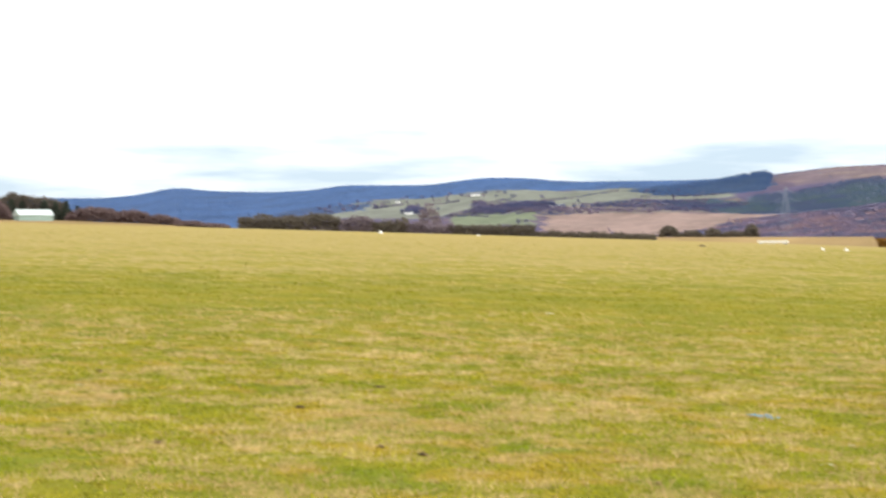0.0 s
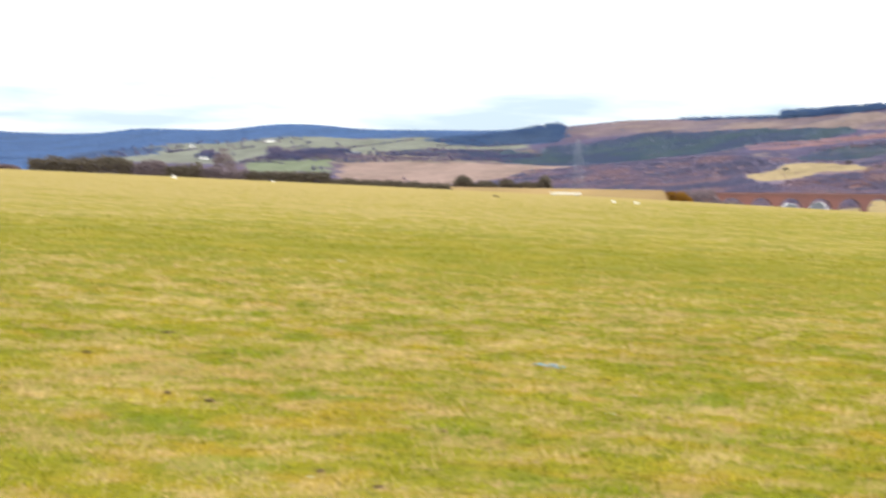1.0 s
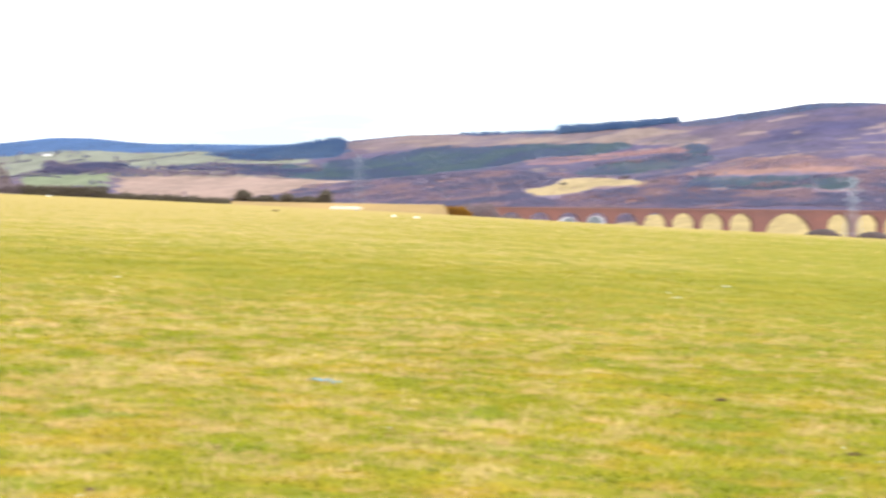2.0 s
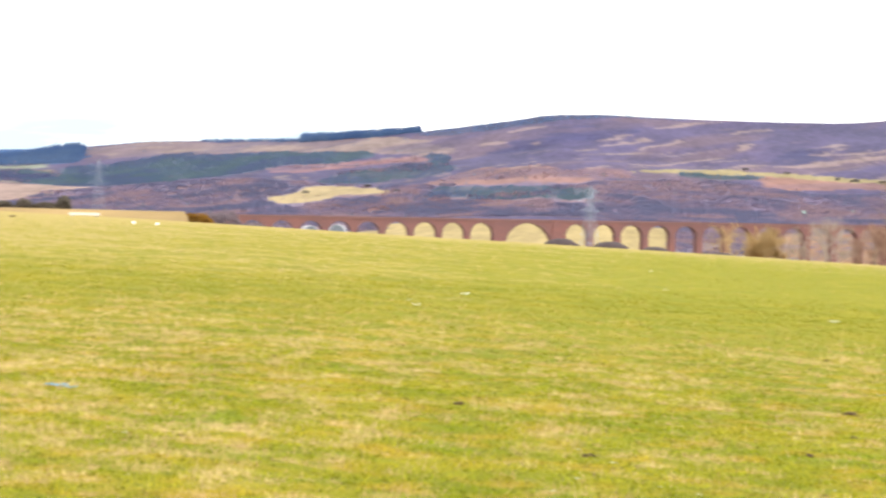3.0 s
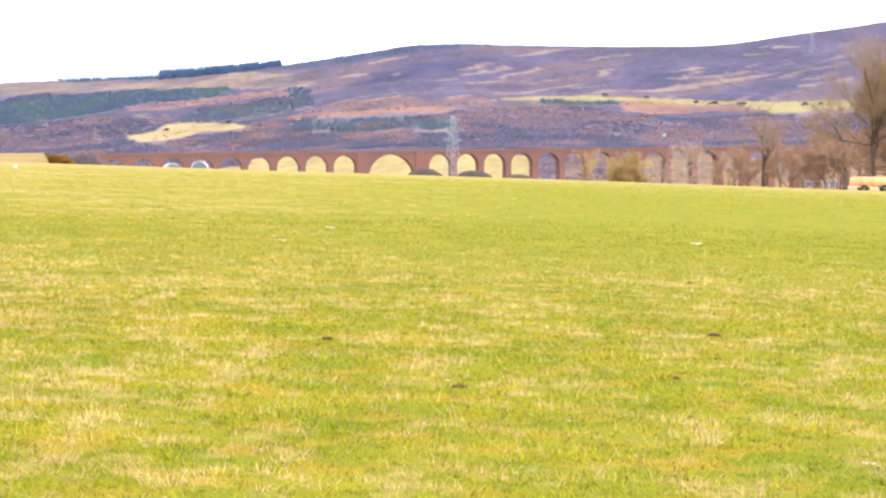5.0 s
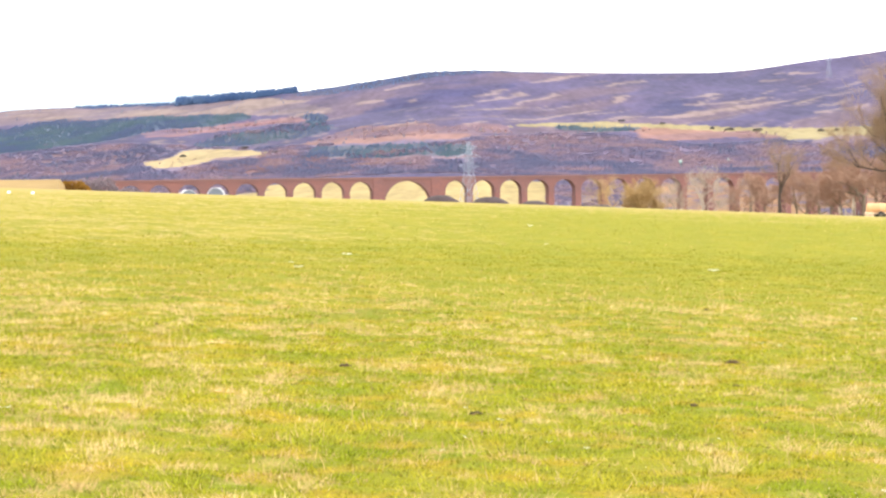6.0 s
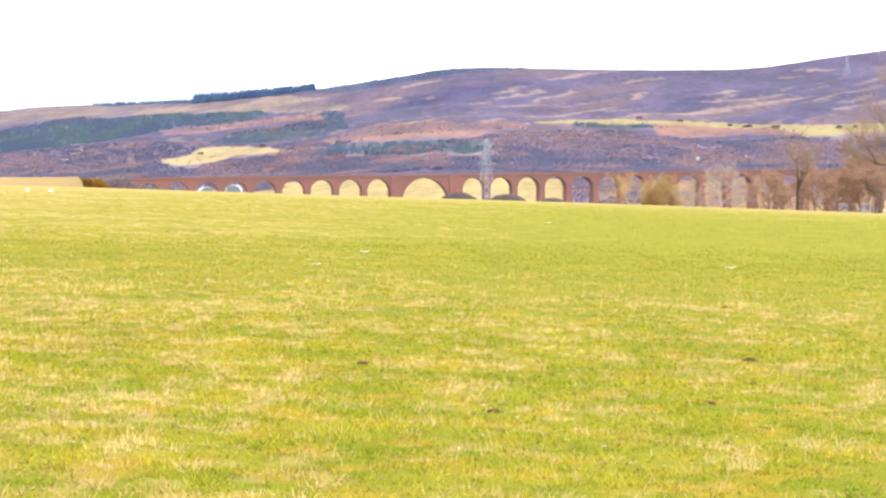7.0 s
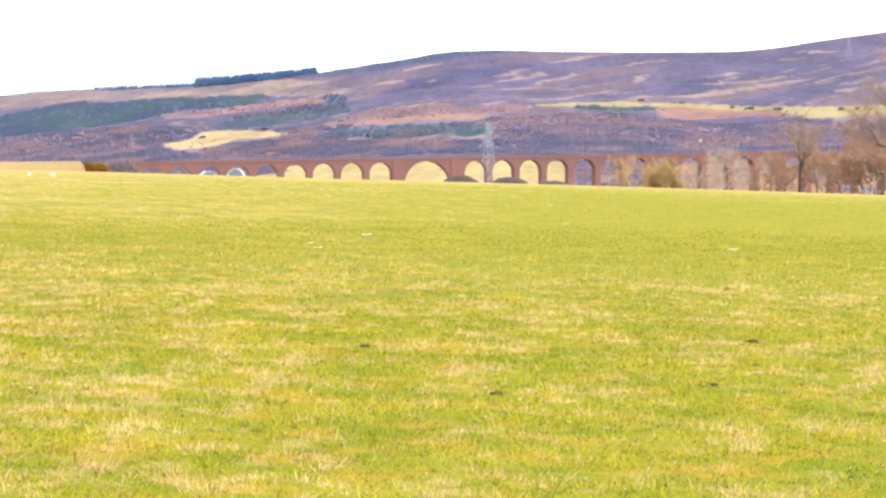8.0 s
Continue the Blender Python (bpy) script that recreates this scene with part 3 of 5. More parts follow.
def build_ground():
    az = np.concatenate([np.arange(-180, -40, 2.5), np.arange(-40, -37, 0.5), np.arange(-37, 13.5, 0.1),
                         np.arange(13.5, 16, 0.5), np.arange(16, 180, 2.5)])
    r = np.concatenate([np.geomspace(0.6, 8, 16)[:-1], np.geomspace(8, 42, 210)[:-1], np.geomspace(42, 200, 105), np.linspace(203, 700, 60)[:-1],
                        np.linspace(700, 1450, 25)[:-1], np.linspace(1450, 4700, 190), [4850, 5200, 6500]])
    A, R = np.meshgrid(az, r)
    X, Y = R * np.sin(np.radians(A)), R * np.cos(np.radians(A))
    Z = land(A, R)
    Z = Z + relief(X, Y, R)
    Z = Z + (cloud(X, Y, 260, 9) - 0.5) * 22 * smooth(1700, 2300, R) * (1 - smooth(3500, 3950, R))
    n, w = R.size, len(az)
    base = (np.arange(len(r) - 1)[:, None] * w + np.arange(w)[None, :])
    nxt = (np.arange(len(r) - 1)[:, None] * w + (np.arange(w)[None, :] + 1) % w)
    quads = np.stack([base, nxt, nxt + w, base + w], -1).reshape(-1, 4)[:, ::-1]
    verts = np.concatenate([np.stack([X, Y, Z], -1).reshape(-1, 3), [[0, 0, 0]]])
    cap = np.stack([np.arange(w), np.full(w, n), (np.arange(w) + 1) % w], -1)[:, ::-1]
    mesh = bpy.data.meshes.new("ground")
    mesh.from_pydata(verts.tolist(), [], quads.tolist() + cap.tolist())
    mesh.polygons.foreach_set("use_smooth", np.ones(len(mesh.polygons), bool))
    # ground cover
    wa, wr = ragged(A, R, X, Y)
    C = np.empty((*A.shape, 3))
    C[:] = (0.070, 0.059, 0.116)                                     # purple heather moor, with distance haze mixed in as blue
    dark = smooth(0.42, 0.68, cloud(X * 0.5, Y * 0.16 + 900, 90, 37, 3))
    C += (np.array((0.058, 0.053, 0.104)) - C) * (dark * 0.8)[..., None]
    streak = smooth(0.72, 0.80, cloud(X * 0.35, Y - 1.1 * X, 30, 31, 2)) * smooth(0.5, 0.65, cloud(X, Y, 300, 34, 2))
    C += (np.array((0.25, 0.19, 0.155)) - C) * (streak * 0.6 * (R > 2900))[..., None]
    fleck = smooth(0.66, 0.76, cloud(X * 0.5, Y - 1.1 * X, 22, 33, 2)) * smooth(0.45, 0.6, cloud(X, Y, 160, 38, 2)) * smooth(2950, 3100, R) * (1 - smooth(3600, 3750, R))
    C += (np.array((0.23, 0.175, 0.155)) - C) * (fleck * 0.65)[..., None]
    brown = smooth(0.46, 0.70, cloud(X * 0.3, (Y - 1.1 * X) * 0.3, 60, 35, 4)) * (R > 2600)
    C += (np.array((0.120, 0.082, 0.098)) - C) * (brown * 0.6)[..., None]
    C[(R < 1450)] = (0.20, 0.15, 0.07)
    C[(R > 260) & (R < 640)] = (0.265, 0.182, 0.078)
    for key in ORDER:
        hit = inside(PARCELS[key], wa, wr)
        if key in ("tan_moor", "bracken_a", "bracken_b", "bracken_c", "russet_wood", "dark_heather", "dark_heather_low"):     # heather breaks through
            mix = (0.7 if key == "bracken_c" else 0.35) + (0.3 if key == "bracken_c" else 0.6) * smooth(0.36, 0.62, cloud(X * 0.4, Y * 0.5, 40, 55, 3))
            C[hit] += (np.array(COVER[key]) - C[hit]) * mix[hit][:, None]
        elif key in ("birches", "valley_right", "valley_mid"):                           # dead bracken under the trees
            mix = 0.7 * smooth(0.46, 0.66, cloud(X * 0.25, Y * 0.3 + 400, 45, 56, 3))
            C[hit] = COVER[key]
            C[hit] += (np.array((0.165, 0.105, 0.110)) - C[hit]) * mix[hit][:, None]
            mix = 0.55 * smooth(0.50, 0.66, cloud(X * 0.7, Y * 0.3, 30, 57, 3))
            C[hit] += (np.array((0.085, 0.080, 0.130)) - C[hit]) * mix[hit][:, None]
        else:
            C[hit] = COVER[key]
    low = (wa > 3.2) & (wa < 12.8) & (wr > 1450) & (wr < 2010) & (cloud(X, Y, 40, 58) > 0.4)
    for a0, r0, a1, r1, h in STRIPS:
        u = (wa - a0) / (a1 - a0)
        off = np.abs(wr - r0 - (r1 - r0) * u) / (h * np.clip(4 * u * (1 - u), 0.001, 1) ** 0.5 * (0.1 + 1.6 * cloud(X * 0.8, Y * 0.8, 16, 59, 3)))
        C[:] = C + (np.array(COVER["strips"]) - C) * (((u > 0) & (u < 1)) * (1 - smooth(0.3, 1.15, off)) * 0.62)[..., None]
    C[low] = (0.125, 0.085, 0.078)
    low &= (wa > 5.2) & (cloud(X, Y, 14, 60, 3) > 0.42)
    C[low] = (0.215, 0.120, 0.064)                                    # bleached bracken on the valley floor
    colour = np.ones((n + 1, 4), np.float32)
    colour[:n, :3], colour[n, :3] = C.reshape(-1, 3), (0.2, 0.18, 0.03)
    dry = dryness(X, Y)
    dry = dry + 0.14 * smooth(30, 48, R) * (1 - smooth(-8, 3, A)) + 0.28 * smooth(44, 80, R) * smooth(6, 18, -A) - 0.16 * np.exp(-((R - 38) / 8) ** 2) + 0.12 * smooth(60, 140, R) + 0.55 * smooth(140, 200, R) + 0.26 * smooth(8, 25, -A) * smooth(60, 130, R)
    for name, kind, values in (("dry", "FLOAT", dry), ("nearness", "FLOAT", 1 - 0.8 * smooth(22, 48, R)), ("lush", "FLOAT", smooth(-9, 2, A)), ("pasture", "FLOAT", 1 - smooth(225, 260, R))):
        at = mesh.attributes.new(name, kind, "POINT")
        at.data.foreach_set("value", np.append(values.reshape(-1), 0.6).astype(np.float32))
    at = mesh.attributes.new("cover", "FLOAT_COLOR", "POINT")
    at.data.foreach_set("color", colour.reshape(-1))
    mesh.materials.append(M_GROUND)
    ob = new("ground", mesh)
    return tagged(ob, "rough yellow-green pasture running out to heather hills", "ground", kind="structure")


build_ground()
# ---------------------------------------------------------------- mesh helpers
def mesh_object(name, verts, faces, material, parent=None, label="", shade=False):
    me = bpy.data.meshes.new(name)
    me.from_pydata([tuple(v) for v in verts], [], [tuple(f) for f in faces])
    me.materials.append(material)
    if shade:
        me.polygons.foreach_set("use_smooth", [True] * len(me.polygons))
    ob = new(name, me)
    ob.parent = parent
    if label:
        ob["label"] = label
    return ob


def part(name, bm, material, parent, label="", shade=False):
    """Links a bmesh as one mesh object under a thing or a part."""
    me = bpy.data.meshes.new(name)
    bm.to_mesh(me)
    bm.free()
    me.materials.append(material)
    if shade:
        me.polygons.foreach_set("use_smooth", [True] * len(me.polygons))
    ob = new(name, me)
    ob.parent = parent
    if label:
        ob["label"] = label
    return ob


def box(bm, x0, x1, y0, y1, z0, z1, bevel=0.0):
    made = bmesh.ops.create_cube(bm, size=1, matrix=Matrix.LocRotScale(
        ((x0 + x1) / 2, (y0 + y1) / 2, (z0 + z1) / 2), None, (x1 - x0, y1 - y0, z1 - z0)))
    if bevel:
        edges = {e for v in made["verts"] for e in v.link_edges}
        bmesh.ops.bevel(bm, geom=list(edges), offset=bevel, segments=2, affect="EDGES", profile=0.6)
    return bm


def bar(bm, a, b, r, sides=6, r2=None):
    """A round or square bar from a to b."""
    a, b = Vector(a), Vector(b)
    d = b - a
    m = Matrix.Translation((a + b) / 2) @ d.to_track_quat("Z", "Y").to_matrix().to_4x4()
    bmesh.ops.create_cone(bm, cap_ends=True, segments=sides, radius1=r, radius2=r if r2 is None else r2, depth=d.length, matrix=m)
    return bm


def empty(name, m):
    ob = new(name)
    ob.empty_display_size = 0.3
    ob.matrix_world = m
    return ob


def shards(rng, centres, sizes, lean=0.5, upward=0.6, slim=0.12):
    """Twig and leaf slivers round the centres: verts and triangles."""
    n = len(centres)
    d = rng.normal(size=(n, 3))
    d[:, 2] = np.abs(d[:, 2]) * upward + 0.15
    d /= np.linalg.norm(d, axis=1)[:, None]
    side = np.cross(d, rng.normal(size=(n, 3)))
    side /= np.linalg.norm(side, axis=1)[:, None] + 1e-9
    s = np.asarray(sizes)[:, None]
    a, b, c = centres - side * s * slim, centres + side * s * slim, centres + d * s
    v = np.stack([a, b, c], 1).reshape(-1, 3)
    return v, np.arange(3 * n).reshape(-1, 3)


def triangles(name, v, f, material, parent=None, normals=None):
    """A mesh object of many loose triangles, from arrays. normals: shading normals of the points, for rounded crowns."""
    me = bpy.data.meshes.new(name)
    me.vertices.add(len(v))
    me.vertices.foreach_set("co", np.asarray(v, np.float32).reshape(-1))
    me.loops.add(3 * len(f))
    me.loops.foreach_set("vertex_index", np.asarray(f, np.int32).reshape(-1))
    me.polygons.add(len(f))
    me.polygons.foreach_set("loop_start", np.arange(0, 3 * len(f), 3, dtype=np.int32))
    me.update(calc_edges=True)
    if normals is not None:
        me.polygons.foreach_set("use_smooth", np.ones(len(f), bool))
        me.normals_split_custom_set_from_vertices(normals)
    me.materials.append(material)
    ob = new(name, me)
    ob.parent = parent
    return ob


def rounded(v, f, low=0.3):
    """Shading normals of a plant one unit high, bent upward so that crowns light evenly, and its triangles turned to
    face the same way.
    """
    n = v - np.array((0, 0, low))
    n /= np.linalg.norm(n, axis=1)[:, None] + 1e-9
    n = n * 0.45 + np.array((0, 0, 0.8))
    n /= np.linalg.norm(n, axis=1)[:, None]
    a, b, c = v[f[:, 0]], v[f[:, 1]], v[f[:, 2]]
    back = (np.cross(b - a, c - a) * n[f].mean(1)).sum(1) < 0
    f = f.copy()
    f[back] = f[back][:, ::-1]
    return v, f, n


def scatter(name, templates, points, scales, rng, material, label, category):
    """One object of many alike plants: each template is (verts, triangles, normals). Every plant has a tone of its own."""
    vs, fs, ts, ns, at = [], [], [], [], 0
    pick = rng.integers(0, len(templates), len(points))
    tone = np.clip(0.5 + 2.2 * (cloud(points[:, 0], points[:, 1] * 0.5, 48, 91, 3) - 0.5) + rng.normal(0, 0.07, len(points)), 0, 1)
    for k, (tv, tf, tn) in enumerate(templates):
        p, s = points[pick == k], scales[pick == k]
        if not len(p):
            continue
        turn = rng.uniform(0, 2 * math.pi, len(p))
        c, q = np.cos(turn)[:, None], np.sin(turn)[:, None]
        v = np.stack([tv[None, :, 0] * c - tv[None, :, 1] * q, tv[None, :, 0] * q + tv[None, :, 1] * c,
                      np.repeat(tv[None, :, 2], len(p), 0)], -1) * s[:, None, :] + p[:, None, :]
        f = tf[None] + (np.arange(len(p)) * len(tv))[:, None, None] + at
        vs.append(v.reshape(-1, 3))
        fs.append(f.reshape(-1, tf.shape[1]))
        ns.append(np.stack([tn[None, :, 0] * c - tn[None, :, 1] * q, tn[None, :, 0] * q + tn[None, :, 1] * c,
                            np.repeat(tn[None, :, 2], len(p), 0)], -1).reshape(-1, 3))
        ts.append(np.repeat(tone[pick == k], len(tv)))
        at += len(p) * len(tv)
    ob = triangles(name, np.concatenate(vs), np.concatenate(fs), material, None, np.concatenate(ns))
    held = ob.data.attributes.new("tone", "FLOAT", "POINT")
    held.data.foreach_set("value", np.concatenate(ts).astype(np.float32))
    return tagged(ob, label, category, kind="stuff")


# ---------------------------------------------------------------- woods of the hillside
def bare_template(rng):
    """A leafless tree, one unit high: a slim stem and a rounded, open crown of fine twigs."""
    n = 36
    d = rng.normal(size=(n, 3))
    d[:, 2] = d[:, 2] * 0.9 + 0.35
    d /= np.linalg.norm(d, axis=1)[:, None]
    bulge = 1 + 0.22 * np.sin(3 * np.arctan2(d[:, 1], d[:, 0]) + rng.uniform(0, 6)) + rng.normal(0, 0.08, n)
    c = d * bulge[:, None] * np.array((0.36, 0.36, 0.40)) + np.array((0, 0, 0.55))
    side = np.cross(d, rng.normal(size=(n, 3)))
    side /= np.linalg.norm(side, axis=1)[:, None]
    t = d * 0.6 + np.array((0, 0, 0.6)) + rng.normal(0, 0.15, (n, 3))
    s = rng.uniform(0.18, 0.32, n)[:, None]
    v = np.stack([c - side * s * 0.34 - t * s * 0.7, c + side * s * 0.34 - t * s * 0.7, c + t * s], 1).reshape(-1, 3)
    stem = np.array([(-0.02, 0, -0.05), (0.02, 0, -0.05), (0, 0, 0.7), (0, -0.02, -0.05), (0, 0.02, -0.05), (0, 0, 0.7)])
    v = np.concatenate([v, stem])
    return rounded(v, np.arange(len(v)).reshape(-1, 3))


def conifer_template(rng):
    """A spruce, one unit high: ragged tiers of boughs."""
    v, f = [], []
    for tier, (z0, z1, rad) in enumerate(((0.05, 0.5, 0.24), (0.28, 0.75, 0.18), (0.52, 1.0, 0.12))):
        k = 6
        ring = [(rad * (1 + rng.uniform(-0.3, 0.3)) * math.cos(6.283 * i / k), rad * (1 + rng.uniform(-0.3, 0.3)) * math.sin(6.283 * i / k),
                 z0 + rng.uniform(-0.05, 0.05)) for i in range(k)]
        at = len(v)
        v += ring + [(rng.normal(0, 0.01), rng.normal(0, 0.01), z1)]
        f += [(at + i, at + (i + 1) % k, at + k) for i in range(k)]
    return rounded(np.array(v), np.array(f), 0.1)


rng = np.random.default_rng(7)
BARE = [bare_template(rng) for _ in range(8)]
SPRUCE = [conifer_template(rng) for _ in range(8)]


def sow(poly, spacing, rng, gaps=0.0, seed=50, clear=()):
    """Random points of the ground inside a parcel."""
    a = np.array(poly, float)
    a0, a1, r0, r1 = a[:, 0].min(), a[:, 0].max(), a[:, 1].min(), a[:, 1].max()
    rm = (r0 + r1) / 2
    n = int(math.radians(a1 - a0) * rm * (r1 - r0) / spacing ** 2)
    az, r = rng.uniform(a0, a1, n), rng.uniform(r0, r1, n)
    x, y = r * np.sin(np.radians(az)), r * np.cos(np.radians(az))
    wa, wr = ragged(az, r, x, y)
    ok = inside(poly, wa, wr)
    for key, depth in clear:
        for k in range(4):
            ok &= ~inside(PARCELS[key], wa, wr + depth * k / 3)
    if gaps:
        ok &= (cloud(x, y, 110, seed) > gaps) if gaps > 0 else (cloud(x, y, 110, seed) < -gaps)
    az, r, x, y = az[ok], r[ok], x[ok], y[ok]
    z = land(az, r) + (cloud(x, y, 260, 9) - 0.5) * 22 * smooth(1700, 2300, r) * (1 - smooth(3500, 3950, r))
    return np.stack([x, y, z], -1)


def grove(name, keys, spacing, height, templates, material, label, category, seed, gaps=0.0, squat=1.0, clear=()):
    rng = np.random.default_rng(seed)
    p = np.concatenate([sow(PARCELS[k], spacing, rng, gaps, seed, clear) for k in keys])
    h = height * rng.uniform(0.82, 1.12, len(p))
    return scatter(name, templates, p, np.stack([h * squat, h * squat, h], -1), rng, material, label, category)


CLEAR = (("meadow", 80), ("long_field", 80), ("bracken_b", 60), ("bracken_c", 40))
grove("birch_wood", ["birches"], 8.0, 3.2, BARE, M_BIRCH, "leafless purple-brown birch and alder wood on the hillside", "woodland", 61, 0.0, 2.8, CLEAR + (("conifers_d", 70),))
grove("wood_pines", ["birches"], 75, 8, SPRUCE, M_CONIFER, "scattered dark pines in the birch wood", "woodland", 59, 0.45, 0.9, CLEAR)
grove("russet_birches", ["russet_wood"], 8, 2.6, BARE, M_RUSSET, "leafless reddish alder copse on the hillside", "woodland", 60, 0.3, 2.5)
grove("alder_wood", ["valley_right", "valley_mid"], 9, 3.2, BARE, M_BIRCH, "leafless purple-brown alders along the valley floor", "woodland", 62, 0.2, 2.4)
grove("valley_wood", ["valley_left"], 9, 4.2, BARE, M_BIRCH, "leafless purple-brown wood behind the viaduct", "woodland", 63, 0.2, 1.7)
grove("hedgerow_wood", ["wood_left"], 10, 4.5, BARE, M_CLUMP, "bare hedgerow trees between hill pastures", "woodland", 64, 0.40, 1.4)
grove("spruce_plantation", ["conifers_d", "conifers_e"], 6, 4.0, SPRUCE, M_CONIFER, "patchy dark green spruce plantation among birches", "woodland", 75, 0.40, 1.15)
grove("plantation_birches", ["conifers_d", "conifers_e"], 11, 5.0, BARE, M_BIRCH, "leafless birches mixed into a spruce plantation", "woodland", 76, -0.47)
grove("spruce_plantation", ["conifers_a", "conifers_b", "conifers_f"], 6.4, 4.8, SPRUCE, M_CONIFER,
      "dark green spruce plantation on the hillside", "woodland", 65, 0.15, 1.15)
grove("field_edge_pines", ["hedge_wood"], 7, 5, SPRUCE, M_CONIFER, "dark pines along the lower edge of a hill field", "woodland", 77, 0.3, 1.2)
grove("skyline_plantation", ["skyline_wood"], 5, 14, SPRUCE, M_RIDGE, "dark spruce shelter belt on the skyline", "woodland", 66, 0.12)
grove("ridge_plantation", ["ridge_forest", "forest_low"], 13, 1.5, SPRUCE, M_RIDGE, "spruce forest covering a far ridge, painted blue with haze", "woodland", 67, 0.0, 5.0)
grove("brow_plantation", ["conifers_c"], 7.5, 6.5, SPRUCE, M_RIDGE, "dark spruce plantation ending on a brow, painted blue with haze", "woodland", 72)
grove("brow_plantation", ["brow_end"], 7, 12, SPRUCE, M_RIDGE, "tall dark spruces at the end of a plantation, painted blue with haze", "woodland", 74)
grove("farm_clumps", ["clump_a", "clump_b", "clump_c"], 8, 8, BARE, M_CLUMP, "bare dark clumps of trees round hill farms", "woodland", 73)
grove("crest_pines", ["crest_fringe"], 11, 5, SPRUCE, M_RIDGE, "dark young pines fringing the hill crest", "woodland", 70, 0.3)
grove("skyline_birches", ["skyline_scrub"], 6.5, 5, SPRUCE, M_RIDGE, "dark low scrub on the skyline, painted blue with haze", "woodland", 71, 0.2, 1.5)
grove("pasture_trees", ["pasture_high", "pasture_low"], 40, 7, BARE, M_CLUMP, "scattered bare trees among hill pastures", "woodland", 68, 0.6, 1.1)
grove("moor_pines", ["tan_moor", "bracken_a", "bracken_b"], 95, 5.5, SPRUCE, M_CONIFER, "scattered small pines on the moor", "woodland", 69, 0.45, 1.2)
grove("stubble_scrub", ["stubble_low"], 17, 4.5, BARE, M_BIRCH, "bare scrub scattered over the foot of a stubble field", "woodland", 79, 0.46, 1.3)
grove("bracken_birches", ["bracken_a", "bracken_b", "bracken_c"], 20, 2.4, BARE, M_RUSSET, "bare birch saplings scattered over dead bracken", "woodland", 81, 0.5, 1.8)
grove("meadow_gorse", ["meadow"], 36, 1.9, BARE, M_RUSSET, "low russet scrub scattered over a pale hill meadow", "bushes", 78, 0.52, 1.6)

# hedges between the hill pastures, traced in the camera's view: bearing and distance of both ends
for k, (a0, r0, a1, r1) in enumerate(((-25.15, 3763, -24.3, 3885), (-23.68, 3855, -22.7, 3887), (-21.94, 3777, -21.22, 3881), (-21.88, 3437, -21.22, 3551), (-21.09, 3353, -20.38, 3465), (-21.1, 3729, -18.25, 4229), (-23.67, 3425, -21.88, 3267), (-17.61, 4023, -15.07, 4021))):
    rng = np.random.default_rng(130 + k)
    u = np.sort(rng.uniform(0, 1, 130))
    az, r = a0 + (a1 - a0) * u, r0 + (r1 - r0) * u + rng.normal(0, 4, 130)
    x, y = r * np.sin(np.radians(az)), r * np.cos(np.radians(az))
    z = land(az, r) + (cloud(x, y, 260, 9) - 0.5) * 22 * smooth(1700, 2300, r) * (1 - smooth(3500, 3950, r))
    h = rng.uniform(1.2, 3.6, 130) * (0.4 + 1.2 * cloud(x, y, 30, 140 + k))
    scatter("hill_hedge", BARE, np.stack([x, y, z], -1), np.stack([h * 1.4, h * 1.4, h], -1), rng, M_CLUMP, "dark straggling hedge between hill pastures", "hedge")

# ---------------------------------------------------------------- the railway viaduct
V_BASE = pose(-35.0, 1322.2, 0, 0, 0, 12.02)
PITCH, SPAN, BIG, WIDTH = 18.5, 14.7, 30.5, 9.0


def rail(s):
    return 12.0 + 0.008 * s - 0.000012 * s * s


def arch_span(s0, s1, centre, radius, crown_drop, parent):
    """The wall over one opening, from s0 to s1 along the viaduct, with a round arch cut through it."""
    crown = rail(centre) - crown_drop
    spring = crown - radius
    xs = [s0] + [centre - radius * math.cos(math.pi * k / 24) for k in range(25)] + [s1]
    zs = [spring] + [spring + radius * math.sin(math.pi * k / 24) for k in range(25)] + [spring]
    bm = bmesh.new()
    rows = []
    for x, z in zip(xs, zs):
        top = rail(x) - 1.35
        rows.append([bm.verts.new(c) for c in ((x, 0, z), (x, WIDTH, z), (x, 0, top), (x, WIDTH, top))])
    for p, q in zip(rows, rows[1:]):
        bm.faces.new((p[0], q[0], q[2], p[2]))
        bm.faces.new((q[1], p[1], p[3], q[3]))
        bm.faces.new((p[1], q[1], q[0], p[0]))
        bm.faces.new((p[2], q[2], q[3], p[3]))
    bm.faces.new((rows[0][1], rows[0][0], rows[0][2], rows[0][3]))
    bm.faces.new((rows[-1][0], rows[-1][1], rows[-1][3], rows[-1][2]))
    span = part("arch_span", bm, M_STONE, parent)
    ring = bmesh.new()
    t = 0.95 if radius < 10 else 1.3
    loops = []
    for k in range(25):
        a = math.pi * k / 24
        c, s = -math.cos(a), math.sin(a)
        loops.append([ring.verts.new((centre + c * q, y, spring + s * q)) for q, y in
                      ((radius, 0.05), (radius, -0.16), (radius + t, -0.16), (radius + t, 0.05))])
    for p, q in zip(loops, loops[1:]):
        for i in range(3):
            ring.faces.new((p[i], p[i + 1], q[i + 1], q[i]))
    part("arch_ring", ring, M_STONE_TRIM, span, "dressed voussoirs round the opening")
    return spring


